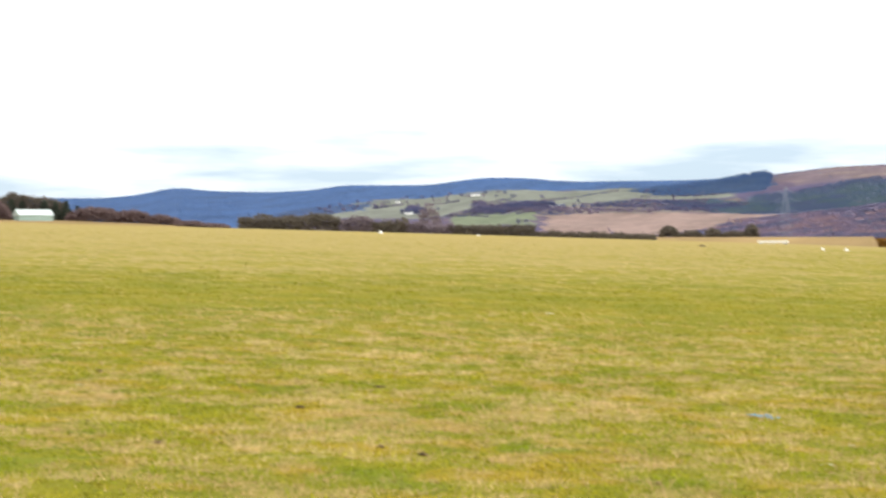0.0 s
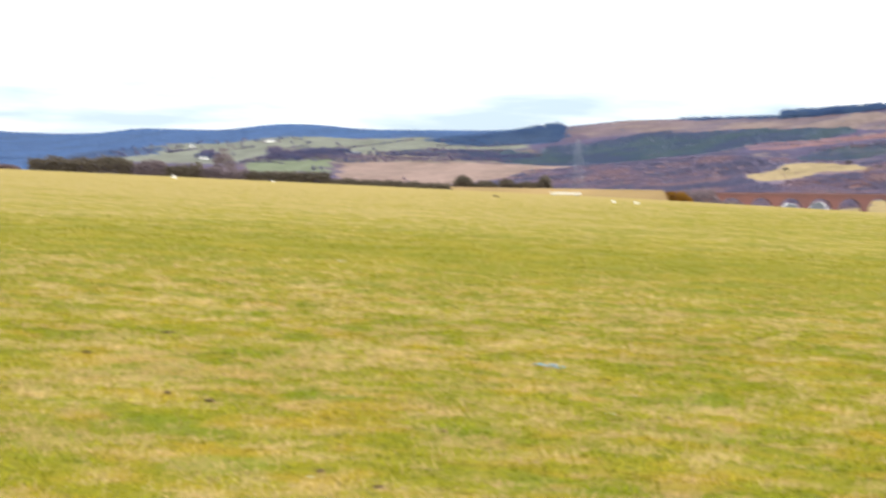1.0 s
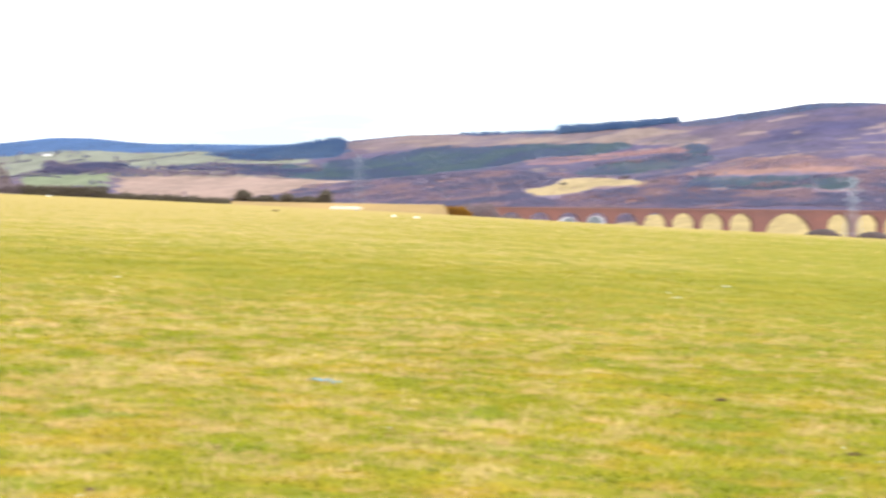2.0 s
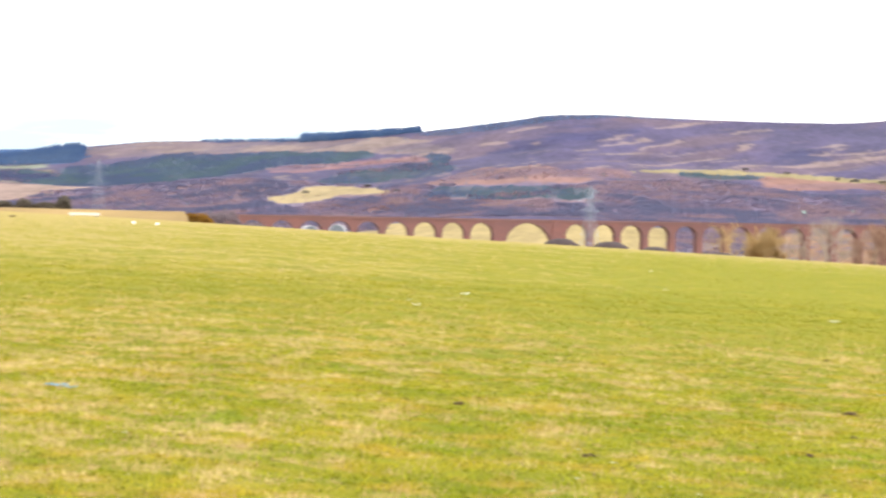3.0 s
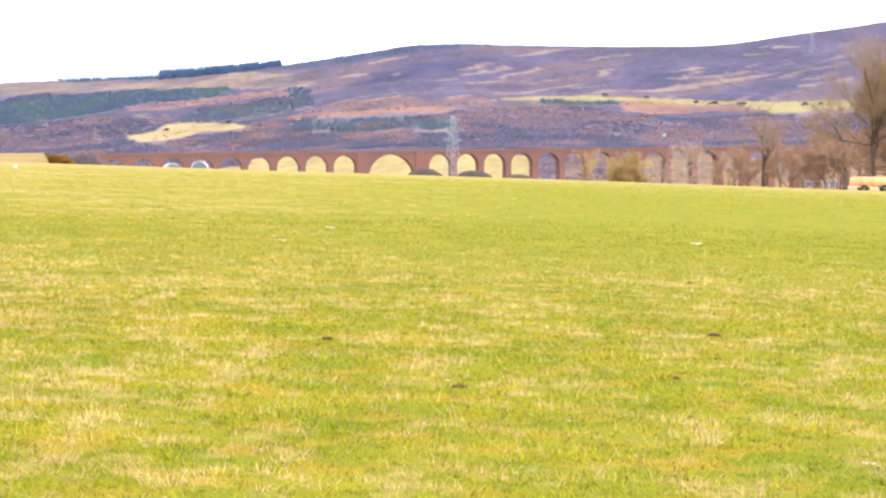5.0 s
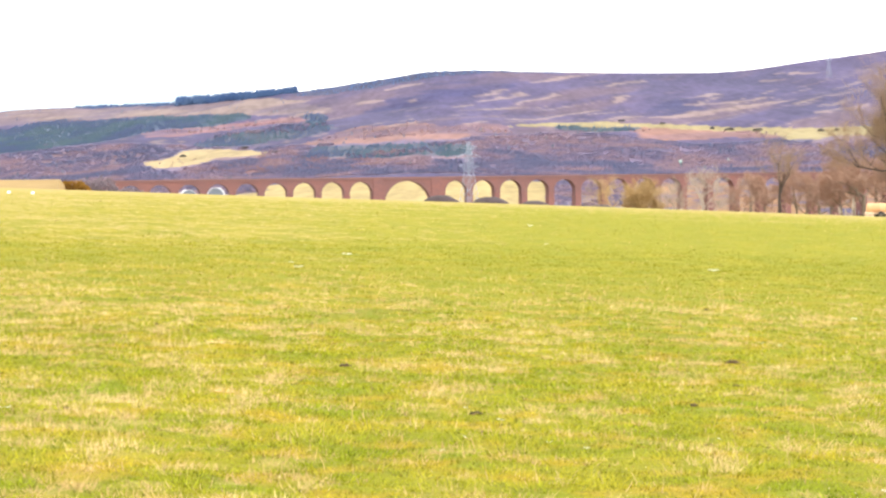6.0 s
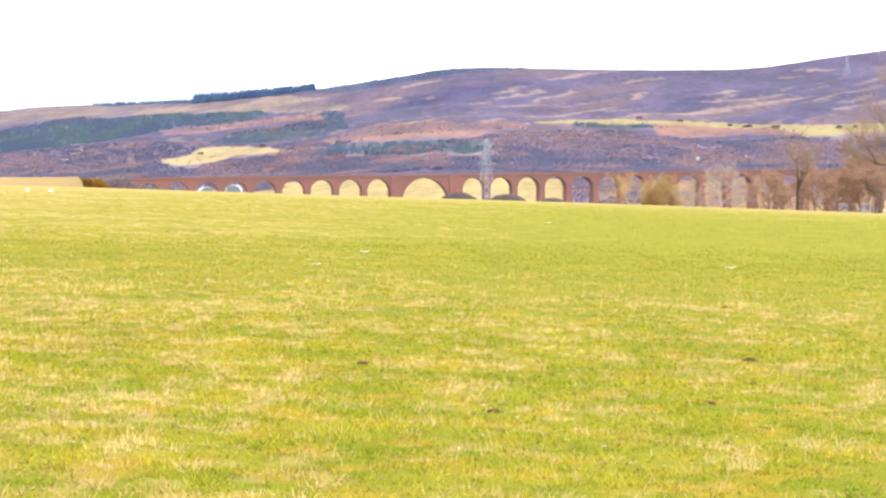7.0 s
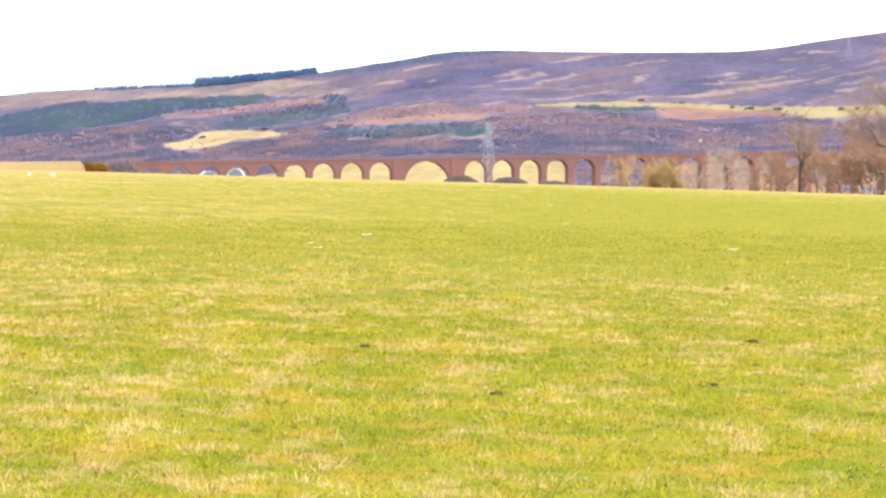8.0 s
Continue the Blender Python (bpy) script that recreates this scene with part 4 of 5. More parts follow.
def build_viaduct():
    root = empty("viaduct", V_BASE)
    tagged(root, "long red sandstone railway viaduct with round arches", "viaduct")
    big_pier = 8.2
    edges = [(-BIG / 2 - big_pier / 2, BIG / 2 + big_pier / 2, 0.0, BIG / 2)]
    supports = [(-BIG / 2 - big_pier / 2, big_pier), (BIG / 2 + big_pier / 2, big_pier)]
    for sign, count in ((-1, 9), (1, 19)):
        pitch = PITCH if sign < 0 else PITCH - 0.13
        inner = BIG / 2 + big_pier + (0.0 if sign < 0 else 1.5)
        for k in range(count):
            c = inner + SPAN / 2 + k * pitch
            lo = BIG / 2 + big_pier / 2 if k == 0 else c - pitch / 2
            hi = c + pitch / 2
            edges.append((lo, hi, c, SPAN / 2) if sign > 0 else (-hi, -lo, -c, SPAN / 2))
            if k < count - 1:
                supports.append((sign * (c + pitch / 2), pitch - SPAN))
    low = {}
    for s0, s1, c, rad in edges:
        spring = arch_span(s0, s1, c, rad, 3.9 if rad < 10 else 3.6, root)
        low[round(s0)] = low[round(s1)] = spring
    for s, w in supports:
        top = rail(s) - (3.9 + SPAN / 2 if w < 5 else 3.6 + BIG / 2)
        here = V_BASE @ Vector((s, WIDTH / 2, 0))
        foot = float(land(math.degrees(math.atan2(here.x, here.y)), math.hypot(here.x, here.y))) - 2
        bm = bmesh.new()
        box(bm, s - w / 2, s + w / 2, 0, WIDTH, foot, top)
        for v in bm.verts:
            if v.co.z < top - 0.1:                     # battered sides
                v.co.x += (v.co.x - s) * 0.25
                v.co.y += (v.co.y - WIDTH / 2) * 0.10
        pier = part("pier", bm, M_STONE, root)
        cap = box(bmesh.new(), s - w / 2 - 0.25, s + w / 2 + 0.25, -0.25, WIDTH + 0.25, top - 0.55, top)
        part("impost", cap, M_STONE_TRIM, pier)
        if w > 5:
            bm = box(bmesh.new(), s - w / 2 + 0.6, s + w / 2 - 0.6, -0.5, 0.02, top, rail(s) - 1.4)
            part("pilaster", bm, M_STONE, pier)
            if top - (rail(s) - 3.9 - SPAN / 2) < -1:   # fill between the big spring and the small one
                sd = 1 if s > 0 else -1
                x0, x1 = sorted((s, s + sd * (w / 2 + (1.5 if sd > 0 else 0.0))))
                part("shoulder", box(bmesh.new(), x0, x1, 0.01, WIDTH - 0.01, top, rail(s) - 3.9 - SPAN / 2), M_STONE, pier)
    end0, end1 = min(e[0] for e in edges), max(e[1] for e in edges)
    for y0, y1 in ((-0.3, 0.35), (WIDTH - 0.35, WIDTH + 0.3)):
        bm = box(bmesh.new(), end0 - 30, end1 + 30, y0, y1, -1.35, 0)
        for v in bm.verts:
            v.co.z += rail(v.co.x)
        part("parapet", bm, M_STONE_TRIM, root, "weathered stone parapet")
        bm = box(bmesh.new(), end0 - 30, end1 + 30, y0 - 0.15, y1 + 0.15, -1.7, -1.35)
        for v in bm.verts:
            v.co.z += rail(v.co.x)
        part("string_course", bm, M_STONE_TRIM, root)
    bm = box(bmesh.new(), end0 - 30, end1 + 30, 0.36, WIDTH - 0.36, -1.36, -1.2)
    for v in bm.verts:
        v.co.z += rail(v.co.x)
    part("deck", bm, M_MUCK, root, "dark ballasted track bed")
    for lo, hi in ((end0 - 30, end0), (end1, end1 + 30)):
        bm = box(bmesh.new(), lo, hi, 0, WIDTH, -30, -1.35)
        for v in bm.verts:
            v.co.z += rail(v.co.x)
        part("abutment", bm, M_STONE, root)
    return root


build_viaduct()


# ---------------------------------------------------------------- pylons
def build_pylon(az, r, top_angle, height, slim=340):
    foot = spot(az, r)
    top = EYE + r * math.tan(radians(top_angle))
    foot.z = top - height
    root = empty("pylon", Matrix.Translation(foot) @ pose(0, 0, 0, 0, 0, 35))
    tagged(root, "pale galvanised steel lattice electricity pylon", "pylon", "pylons")
    th = height / slim

    def half(z):
        u = z / height
        return height * (0.105 * (1 - u) ** 1.3 + 0.016)

    levels = [height * q for q in (0, 0.16, 0.30, 0.42, 0.52, 0.61, 0.69, 0.77, 0.85, 0.93, 1.0)]
    corner = ((1, 1), (-1, 1), (-1, -1), (1, -1))
    for cx, cy in corner:
        bm = bmesh.new()
        for a, b in zip(levels, levels[1:]):
            bar(bm, (cx * half(a), cy * half(a), a), (cx * half(b), cy * half(b), b), th * 1.3, 4)
        part("leg", bm, M_STEEL, root)
    for (ax, ay), (bx, by) in zip(corner, corner[1:] + corner[:1]):
        bm = bmesh.new()
        for a, b in zip(levels, levels[1:]):
            bar(bm, (ax * half(a), ay * half(a), a), (bx * half(b), by * half(b), b), th * 0.8, 4)
            bar(bm, (bx * half(a), by * half(a), a), (ax * half(b), ay * half(b), b), th * 0.8, 4)
            bar(bm, (ax * half(b), ay * half(b), b), (bx * half(b), by * half(b), b), th * 0.7, 4)
        part("bracing", bm, M_STEEL, root)
    for z, reach in ((0.69, 0.15), (0.81, 0.19), (0.92, 0.13)):
        zz, hw = z * height, half(z * height)
        for sd in (-1, 1):
            bm = bmesh.new()
            tip = (sd * reach * height, 0, zz + 0.01 * height)
            for q in (-1, 1):
                bar(bm, (sd * hw, q * hw, zz), tip, th * 0.8, 4)
                bar(bm, (sd * hw, q * hw, zz + 0.05 * height), tip, th * 0.8, 4)
            arm = part("crossarm", bm, M_STEEL, root)
            x = sd * reach * height
            part("insulator", bar(bmesh.new(), (x, 0, zz + 0.01 * height), (x, 0, zz - 0.06 * height), th * 0.9, 6), M_DARK, arm)
    return root


build_pylon(0.21, 900, 1.37, 36, 540)
build_pylon(-13.59, 1000, 1.78, 38, 1300)
build_pylon(10.25, 3500, 3.62, 34)


# ---------------------------------------------------------------- houses and sheds
def build_house(name, az, r, length, depth, wall_h, roof_h, turn, wall_mat, roof_mat, label, category, chimneys=1, windows=3, lift=0.0, angle=None):
    foot = spot(az, r, lift)
    if angle is not None:                          # foot set at that angle from the eye, whatever the ground below
        foot.z = EYE + r * math.tan(radians(angle))
    root = empty(name, Matrix.Translation(foot) @ pose(0, 0, 0, 0, 0, turn - az))
    tagged(root, label, category)
    l, d = length / 2, depth / 2
    part("wall", box(bmesh.new(), -l, l, -d, d, -3, wall_h), wall_mat, root)
    bm = bmesh.new()
    pts = [bm.verts.new(c) for x in (-l - 0.3, l + 0.3) for c in ((x, -d - 0.35, wall_h - 0.1), (x, d + 0.35, wall_h - 0.1), (x, 0, wall_h + roof_h))]
    for f in ((0, 3, 5, 2), (4, 1, 2, 5), (0, 2, 1), (3, 4, 5), (0, 1, 4, 3)):
        bm.faces.new([pts[i] for i in f])
    bmesh.ops.recalc_face_normals(bm, faces=bm.faces)
    roof = part("roof", bm, roof_mat, root)
    for k in range(chimneys):
        x = -l + 0.8 + k * (length - 1.6)
        part("chimney", box(bmesh.new(), x - 0.45, x + 0.45, -0.35, 0.35, wall_h + roof_h - 0.6, wall_h + roof_h + 0.9), wall_mat, roof)
    for k in range(windows):
        x = -l + length * (k + 0.5) / windows
        win = part("window", box(bmesh.new(), x - 0.55, x + 0.55, -d - 0.06, -d - 0.01, 0.9, 2.1), wall_mat, root)
        part("pane", box(bmesh.new(), x - 0.47, x + 0.47, -d - 0.08, -d - 0.062, 0.98, 2.02), M_DARK, win)
    return root


build_house("farm_shed", -34.6, 600, 9.8, 7, 1.3, 1.7, 14, M_SHED_WALL, M_PALE_ROOF, "low shed with a pale green sheeted roof beside dark trees", "shed", 0, 0, 0.2)


def build_barn(az, r, half, height, length, turn, label):
    """A barn with a rounded sheet roof on low walls, its gable end towards the field."""
    foot = spot(az, r)
    foot.z += float((cloud(np.array(foot.x), np.array(foot.y), 260, 9) - 0.5) * 22 * smooth(1700, 2300, r)) - 0.5
    root = empty("barn", Matrix.Translation(foot) @ pose(0, 0, 0, 0, 0, turn - az))
    tagged(root, label, "barn", "barns behind the viaduct")
    low = height * 0.3

    def shell(thick, y0, y1):
        bm = bmesh.new()
        loops = []
        for y in (y0, y1):
            for q in (1.0, 1 - thick):
                loops.append([bm.verts.new((-half * q * math.cos(math.pi * k / 20), y, low + (height - low) * q * math.sin(math.pi * k / 20))) for k in range(21)])
        for p, q in ((0, 2), (3, 1), (1, 0), (2, 3)):
            for k in range(20):
                bm.faces.new((loops[p][k], loops[p][k + 1], loops[q][k + 1], loops[q][k]))
        bmesh.ops.recalc_face_normals(bm, faces=bm.faces)
        return bm

    part("roof", shell(0.10, -length / 2, length / 2), M_SHEET_ROOF, root, "white rounded sheet roof", shade=False)
    for x in (-half + 0.2, half - 0.2):
        part("side_wall", box(bmesh.new(), x - 0.2, x + 0.2, -length / 2, length / 2, -2, low), M_SHEET_ROOF, root)
    bm = bmesh.new()
    arc = [(-half * 0.88 * math.cos(math.pi * k / 20), low + (height - low) * 0.88 * math.sin(math.pi * k / 20)) for k in range(21)]
    front = [bm.verts.new((x, -length / 2 + 0.4, z)) for x, z in arc]
    back = [bm.verts.new((x, -length / 2 + 0.7, z)) for x, z in arc]
    bm.faces.new(front)
    bm.faces.new(back[::-1])
    for k in range(21):
        bm.faces.new((front[k], back[k], back[(k + 1) % 21], front[(k + 1) % 21]))
    bmesh.ops.recalc_face_normals(bm, faces=bm.faces)
    gable = part("gable", bm, M_SLATE, root, "grey-green boarded gable")
    part("door", box(bmesh.new(), -half * 0.8, half * 0.8, -length / 2 + 0.3, -length / 2 + 0.6, -2, low), M_SHEET_ROOF, gable, "pale sliding door")
    return root


build_barn(-7.69, 1960, 7.2, 9.0, 22, 6, "white round-roofed barn seen through a viaduct arch")
build_barn(-6.90, 1960, 7.8, 10.0, 18, -4, "white round-roofed barn with a dark gable seen through a viaduct arch")
for az, r, turn, size in ((-24.14, 3560, 12, 15), (-24.45, 3955, -8, 8), (-22.26, 4005, 5, 18), (-19.9, 3700, 20, 9)):
    build_house("farmhouse", az, r, size, 6, 2.6, 3.0, turn, M_WHITE, M_SLATE, "small white farmhouse with a slate roof on the hillside", "house", 2, 3, 1.0)
for az, r in ((6.15, 2440), (7.45, 2460)):
    build_house("cottage", az, r, 3.6, 3, 0.1, 0.7, 8, M_SHED_WALL, M_SHED_WALL, "small pale grey cottage among bare valley trees", "house", 0, 0, 0.5)


# ---------------------------------------------------------------- bare trees beyond the field edge
def tube(verts, faces, a, b, ra, rb, sides):
    d = (b - a).normalized()
    s = d.orthogonal().normalized()
    t = d.cross(s)
    at = len(verts)
    for p, r in ((a, ra), (b, rb)):
        for k in range(sides):
            q = 6.28319 * k / sides
            verts.append(p + s * (math.cos(q) * r) + t * (math.sin(q) * r))
    for k in range(sides):
        faces.append((at + k, at + (k + 1) % sides, at + sides + (k + 1) % sides, at + sides + k))


def build_tree(name, az, r, height, spread, seed, bark, twig, label, depth=4, forks=4, twigs=7, stem=0.3, drop=0.0, thick=0.022, girth=0.022, leader=0.0):
    rnd = random.Random(seed)
    lv, lf, cv, cf = [], [], [], []

    def grow(p, d, length, radius, level):
        steps = 3 if level < 2 else 2
        for k in range(steps):
            d = (d + Vector((rnd.gauss(0, 0.13 if level else 0.03), rnd.gauss(0, 0.13 if level else 0.03), rnd.gauss(0.03, 0.06)))).normalized()
            q = p + d * (length / steps)
            r0, r1 = radius * (1 - 0.4 * k / steps), radius * (1 - 0.4 * (k + 1) / steps)
            if level < 3:
                tube(lv, lf, p, q, r0, r1, 7 if level == 0 else 4)
            else:
                tube(cv, cf, p, q, max(r0, thick * 0.7), max(r1, thick * 0.5), 3)
            p = q
            if level > 0 or k > 0:
                if level >= depth:
                    for _ in range(twigs):
                        e = (d * 0.7 + Vector((rnd.gauss(0, 0.7), rnd.gauss(0, 0.7), rnd.gauss(0.2, 0.5)))).normalized()
                        tube(cv, cf, p, p + e * length * rnd.uniform(0.5, 1.1), thick * 0.6, thick * 0.2, 3)
                else:
                    n = forks if k == steps - 1 else max(1, forks - 2)
                    for _ in range(n):
                        e = (d * (0.75 if level else 0.5) + Vector((rnd.gauss(0, spread), rnd.gauss(0, spread), rnd.gauss(0.15, 0.3)))).normalized()
                        grow(p, e, length * rnd.uniform(0.5, 0.78), r1 * rnd.uniform(0.45, 0.7), level + 1)
                    if level == 0 and k == steps - 1 and leader:
                        grow(p, (d + Vector((0, 0, 1))).normalized(), length * leader, r1, 1)

    grow(Vector((0, 0, -0.6)), Vector((0, 0, 1)), height * stem, height * girth, 0)
    top = max(v.z for v in cv + lv)
    k = height / top
    root = empty(name, Matrix.Translation(spot(az, r, -drop)) @ pose(0, 0, 0, 0, 0, rnd.uniform(0, 360)))
    tagged(root, label, "tree")
    mesh_object("trunk", [v * k for v in lv], lf, bark, root)
    mesh_object("crown", [v * k for v in cv], cf, twig, root)
    return root


build_tree("ash_tree", 11.95, 262, 21.5, 0.40, 23, M_DARK_BARK, M_ASH_TWIG, "tall leafless ash with a broad brown crown", 4, 4, 4, 0.6, thick=0.034, girth=0.036, leader=0.9)
build_tree("ash_tree", 12.75, 266, 21, 0.40, 24, M_DARK_BARK, M_ASH_TWIG, "tall leafless ash standing beside another", 4, 4, 4, 0.6, thick=0.034, girth=0.035)
build_tree("elm_tree", 8.88, 330, 16.0, 0.42, 5, M_DARK_BARK, M_ASH_TWIG, "slender leafless tree with a dark trunk", 4, 3, 4, 0.6, girth=0.038, leader=0.8)
build_tree("willow_tree", 6.8, 420, 14.5, 0.45, 6, M_PALE_TWIG, M_PALE_TWIG, "pale leafless willow in front of the viaduct", 4, 3, 4, 0.3)
build_tree("willow_tree", 6.0, 430, 12, 0.45, 7, M_PALE_TWIG, M_PALE_TWIG, "pale leafless willow in front of the viaduct", 4, 3, 4, 0.3)
build_tree("sallow_bush", 5.12, 400, 10.8, 0.48, 8, M_WILLOW, M_WILLOW, "rounded olive-yellow sallow bush in front of the viaduct", 4, 4, 2, 0.12, thick=0.016)
build_tree("alder_tree", 7.75, 400, 9.5, 0.45, 9, M_BARK, M_RUST_TWIG, "small leafless alder in front of the viaduct", 4, 3, 4, 0.3)
build_tree("alder_tree", 8.4, 390, 9.0, 0.5, 10, M_BARK, M_RUST_TWIG, "small leafless alder in front of the viaduct", 4, 3, 4, 0.3)
build_tree("thorn_tree", 10.0, 330, 8.5, 0.6, 11, M_BARK, M_RUST_TWIG, "russet leafless thorn at the field edge", 4, 3, 6, 0.25, thick=0.026)
build_tree("thorn_tree", 10.6, 320, 9.0, 0.6, 12, M_BARK, M_RUST_TWIG, "russet leafless thorn at the field edge", 4, 3, 6, 0.25, thick=0.026)
build_tree("thorn_tree", 11.2, 315, 10.5, 0.6, 13, M_BARK, M_RUST_TWIG, "russet leafless thorn at the field edge", 4, 3, 6, 0.25, thick=0.026)
build_tree("thorn_tree", 11.55, 300, 10.0, 0.6, 33, M_BARK, M_RUST_TWIG, "russet leafless thorn at the field edge", 4, 3, 6, 0.25, thick=0.026)
build_tree("thorn_tree", 12.3, 300, 11.0, 0.6, 34, M_BARK, M_RUST_TWIG, "russet leafless thorn at the field edge", 4, 3, 6, 0.25, thick=0.026)
build_tree("willow_tree", 4.2, 430, 13, 0.5, 14, M_WILLOW, M_WILLOW, "pale straw-coloured leafless willow in front of the viaduct", 4, 3, 3, 0.4)
for k, (az, r, h) in enumerate(((8.1, 370, 10.5), (9.35, 350, 11.0), (10.3, 345, 11.5), (10.95, 340, 12.5))):
    build_tree("alder_tree", az, r, h, 0.42, 50 + k, M_BARK, M_RUST_TWIG, "russet-brown leafless alder hiding part of the viaduct", 4, 3, 6, 0.35, thick=0.026)
build_tree("alder_tree", 9.6, 420, 11, 0.5, 15, M_BARK, M_TWIG, "small leafless alder in front of the viaduct", 4, 3, 3, 0.3)


# ---------------------------------------------------------------- hedges, bushes and banks at the field edge
def build_hedge(name, az0, az1, r0, r1, height, thick, count, seed, material, label, category="hedge", lift=0.0, twig=0.35, angle=None):
    rng = np.random.default_rng(seed)
    u = rng.uniform(0, 1, count)
    az, r = az0 + (az1 - az0) * u, r0 + (r1 - r0) * u + rng.normal(0, thick / 2.5, count)
    x, y = r * np.sin(np.radians(az)), r * np.cos(np.radians(az))
    rough = 0.45 + 0.6 * cloud(x, y, height * 2.2, seed) + 0.5 * cloud(x, y, height * 0.6, seed + 1, 2)
    if category == "bush":                          # rounded off at the ends
        rough = rough * np.sqrt(np.clip(4 * u * (1 - u), 0.02, 1)) * 1.1
    base = land(az, r0 + (r1 - r0) * u) if angle is None else EYE + r * math.tan(radians(angle))
    z = base + lift + rng.uniform(0, 1, count) ** 0.8 * height * rough
    v, f = shards(rng, np.stack([x, y, z], -1), rng.uniform(0.5, 1.3, count) * twig, slim=0.28)
    ob = mesh_object(name, v.tolist(), f.tolist(), material)
    return tagged(ob, label, category)


build_hedge("hedge", -28.95, -26.1, 214, 214, 1.75, 1.2, 4900, 71, M_HEDGE, "dark clipped hawthorn hedge along the field edge")
build_hedge("hedge", -26.1, -25.2, 214, 214, 1.55, 1.2, 1500, 77, M_GREY_SCRUB, "bare brownish hawthorn hedge along the field edge")
build_hedge("hedge", -25.2, -24.2, 214, 216, 1.5, 1.2, 1700, 72, M_HEDGE, "dark clipped hawthorn hedge along the field edge")
build_hedge("hedge", -24.25, -22.9, 216, 216, 1.3, 1.2, 2000, 78, M_GREY_SCRUB, "bare brownish hawthorn hedge along the field edge")
build_hedge("hedge", -23.0, -20.6, 216, 216, 1.2, 1.2, 4000, 73, M_HEDGE, "dark clipped hawthorn hedge along the field edge")
build_hedge("hedge", -20.8, -17.2, 216, 218, 0.75, 1.2, 4200, 74, M_HEDGE, "low thin hawthorn hedge along the field edge")
build_hedge("thorn_bush", -23.95, -23.2, 222, 222, 2.9, 1.8, 900, 75, M_GREY_SCRUB, "bare grey-brown thorn bush growing out of the hedge", "bush")
# Gorse and scrub feet hang at an angle from the eye, off the ground.
build_hedge("gorse_bush", -11.5, -10.4, 432, 432, 1.9, 2.0, 2400, 76, M_GORSE, "rust-gold gorse bush at the end of a tan bank", "bush", twig=0.5, angle=0.06)
for k, (a0, a1, h) in enumerate(((-11.0, -10.1, 3.6), (-10.5, -9.6, 3.4), (-9.8, -8.9, 1.3))):
    build_hedge("scrub", a0, a1, 470, 480, h, 6, 900, 177 + k, M_GREY_SCRUB, "grey-brown bare scrub beside a gorse bush", "bush", twig=0.9, angle=-0.1)
for k, (a0, a1, h) in enumerate(((-17.1, -16.55, 1.9), (-15.8, -15.4, 1.7), (-14.75, -14.35, 2.6), (-16.5, -15.9, 1.0), (-15.4, -14.7, 0.9))):
    build_hedge("thorn_bush", a0, a1, 432, 432, h, 2.0, 1400, 80 + k, M_HEDGE, "dark rounded thorn bush on a tan bank", "bush", twig=0.6)
for k, (a0, a1, h) in enumerate(((-33.7, -32.2, 4.2), (-32.6, -31.3, 3.0), (-31.6, -30.5, 2.2), (-36.5, -35.2, 5.0))):
    build_hedge("scrub", a0, a1, 606, 606, h, 4.0, 3600, 90 + k, M_SCRUB, "bare brown scrub on a bank", "bush", twig=0.9)
for k, (a0, a1, h) in enumerate(((-30.7, -29.9, 1.1), (-30.1, -29.2, 0.6))):
    build_hedge("scrub", a0, a1, 600, 600, h, 4.0, 3000, 290 + k, M_SCRUB, "bare brown scrub on a bank", "bush", twig=0.9)
build_hedge("shelter_belt", -36.8, -33.7, 632, 632, 8.2, 5.0, 10000, 99, M_HEDGE, "dark shelter belt of trees behind a low shed", "trees", twig=1.0)
for k, (a, h) in enumerate(((-35.6, 8), (-35.2, 7.2), (-34.9, 6.6), (-34.3, 7.0), (-34.0, 6.6), (-33.7, 7.0), (-33.4, 5.5), (-36.0, 7.5), (-36.5, 7))):
    tree = empty("spruce_tree", Matrix.Translation(spot(a, 625)))
    tagged(tree, "dark spruce behind a low shed", "tree", "spruces by the shed")
    bm = bmesh.new()
    bar(bm, (0, 0, -0.5), (0, 0, h * 0.9), 0.16, 6, 0.03)
    part("trunk", bm, M_BARK, tree)
    rg = np.random.default_rng(300 + k)
    n = 900
    zz = rg.uniform(0.06, 1, n) ** 1.2
    rad = (1 - zz) ** 0.7 * 0.34 * h * rg.uniform(0.3, 1.0, n)
    an = rg.uniform(0, 6.283, n)
    cv, cf = shards(rg, np.stack([rad * np.cos(an), rad * np.sin(an), zz * h * 0.93], -1), np.full(n, 0.11 * h), upward=0.3, slim=0.3)
    mesh_object("crown", cv.tolist(), cf.tolist(), M_PINE, tree)

for k, (a, r, w, h) in enumerate((
    (7.04, 3022, 0.10, 2.2),
    (7.51, 2985, 0.26, 3.0),
    (8.29, 2950, 0.24, 2.6),
    (10.03, 2850, 0.16, 2.6),
    (10.46, 2845, 0.09, 1.8),
    (4.51, 3169, 0.16, 1.8),
    (5.65, 3117, 0.14, 1.8),
    (-5.23, 2824, 0.35, 2.4),
    (-6.09, 2984, 0.16, 2.1),
    (-7.82, 2914, 0.16, 2.0),
)):
    build_hedge("field_bush", a - w / 2, a + w / 2, r, r, h, 5.0, 260, 700 + k, M_HILL_BUSH, "dark evergreen bush at the foot of a pale hill field", "bush", twig=2.2)

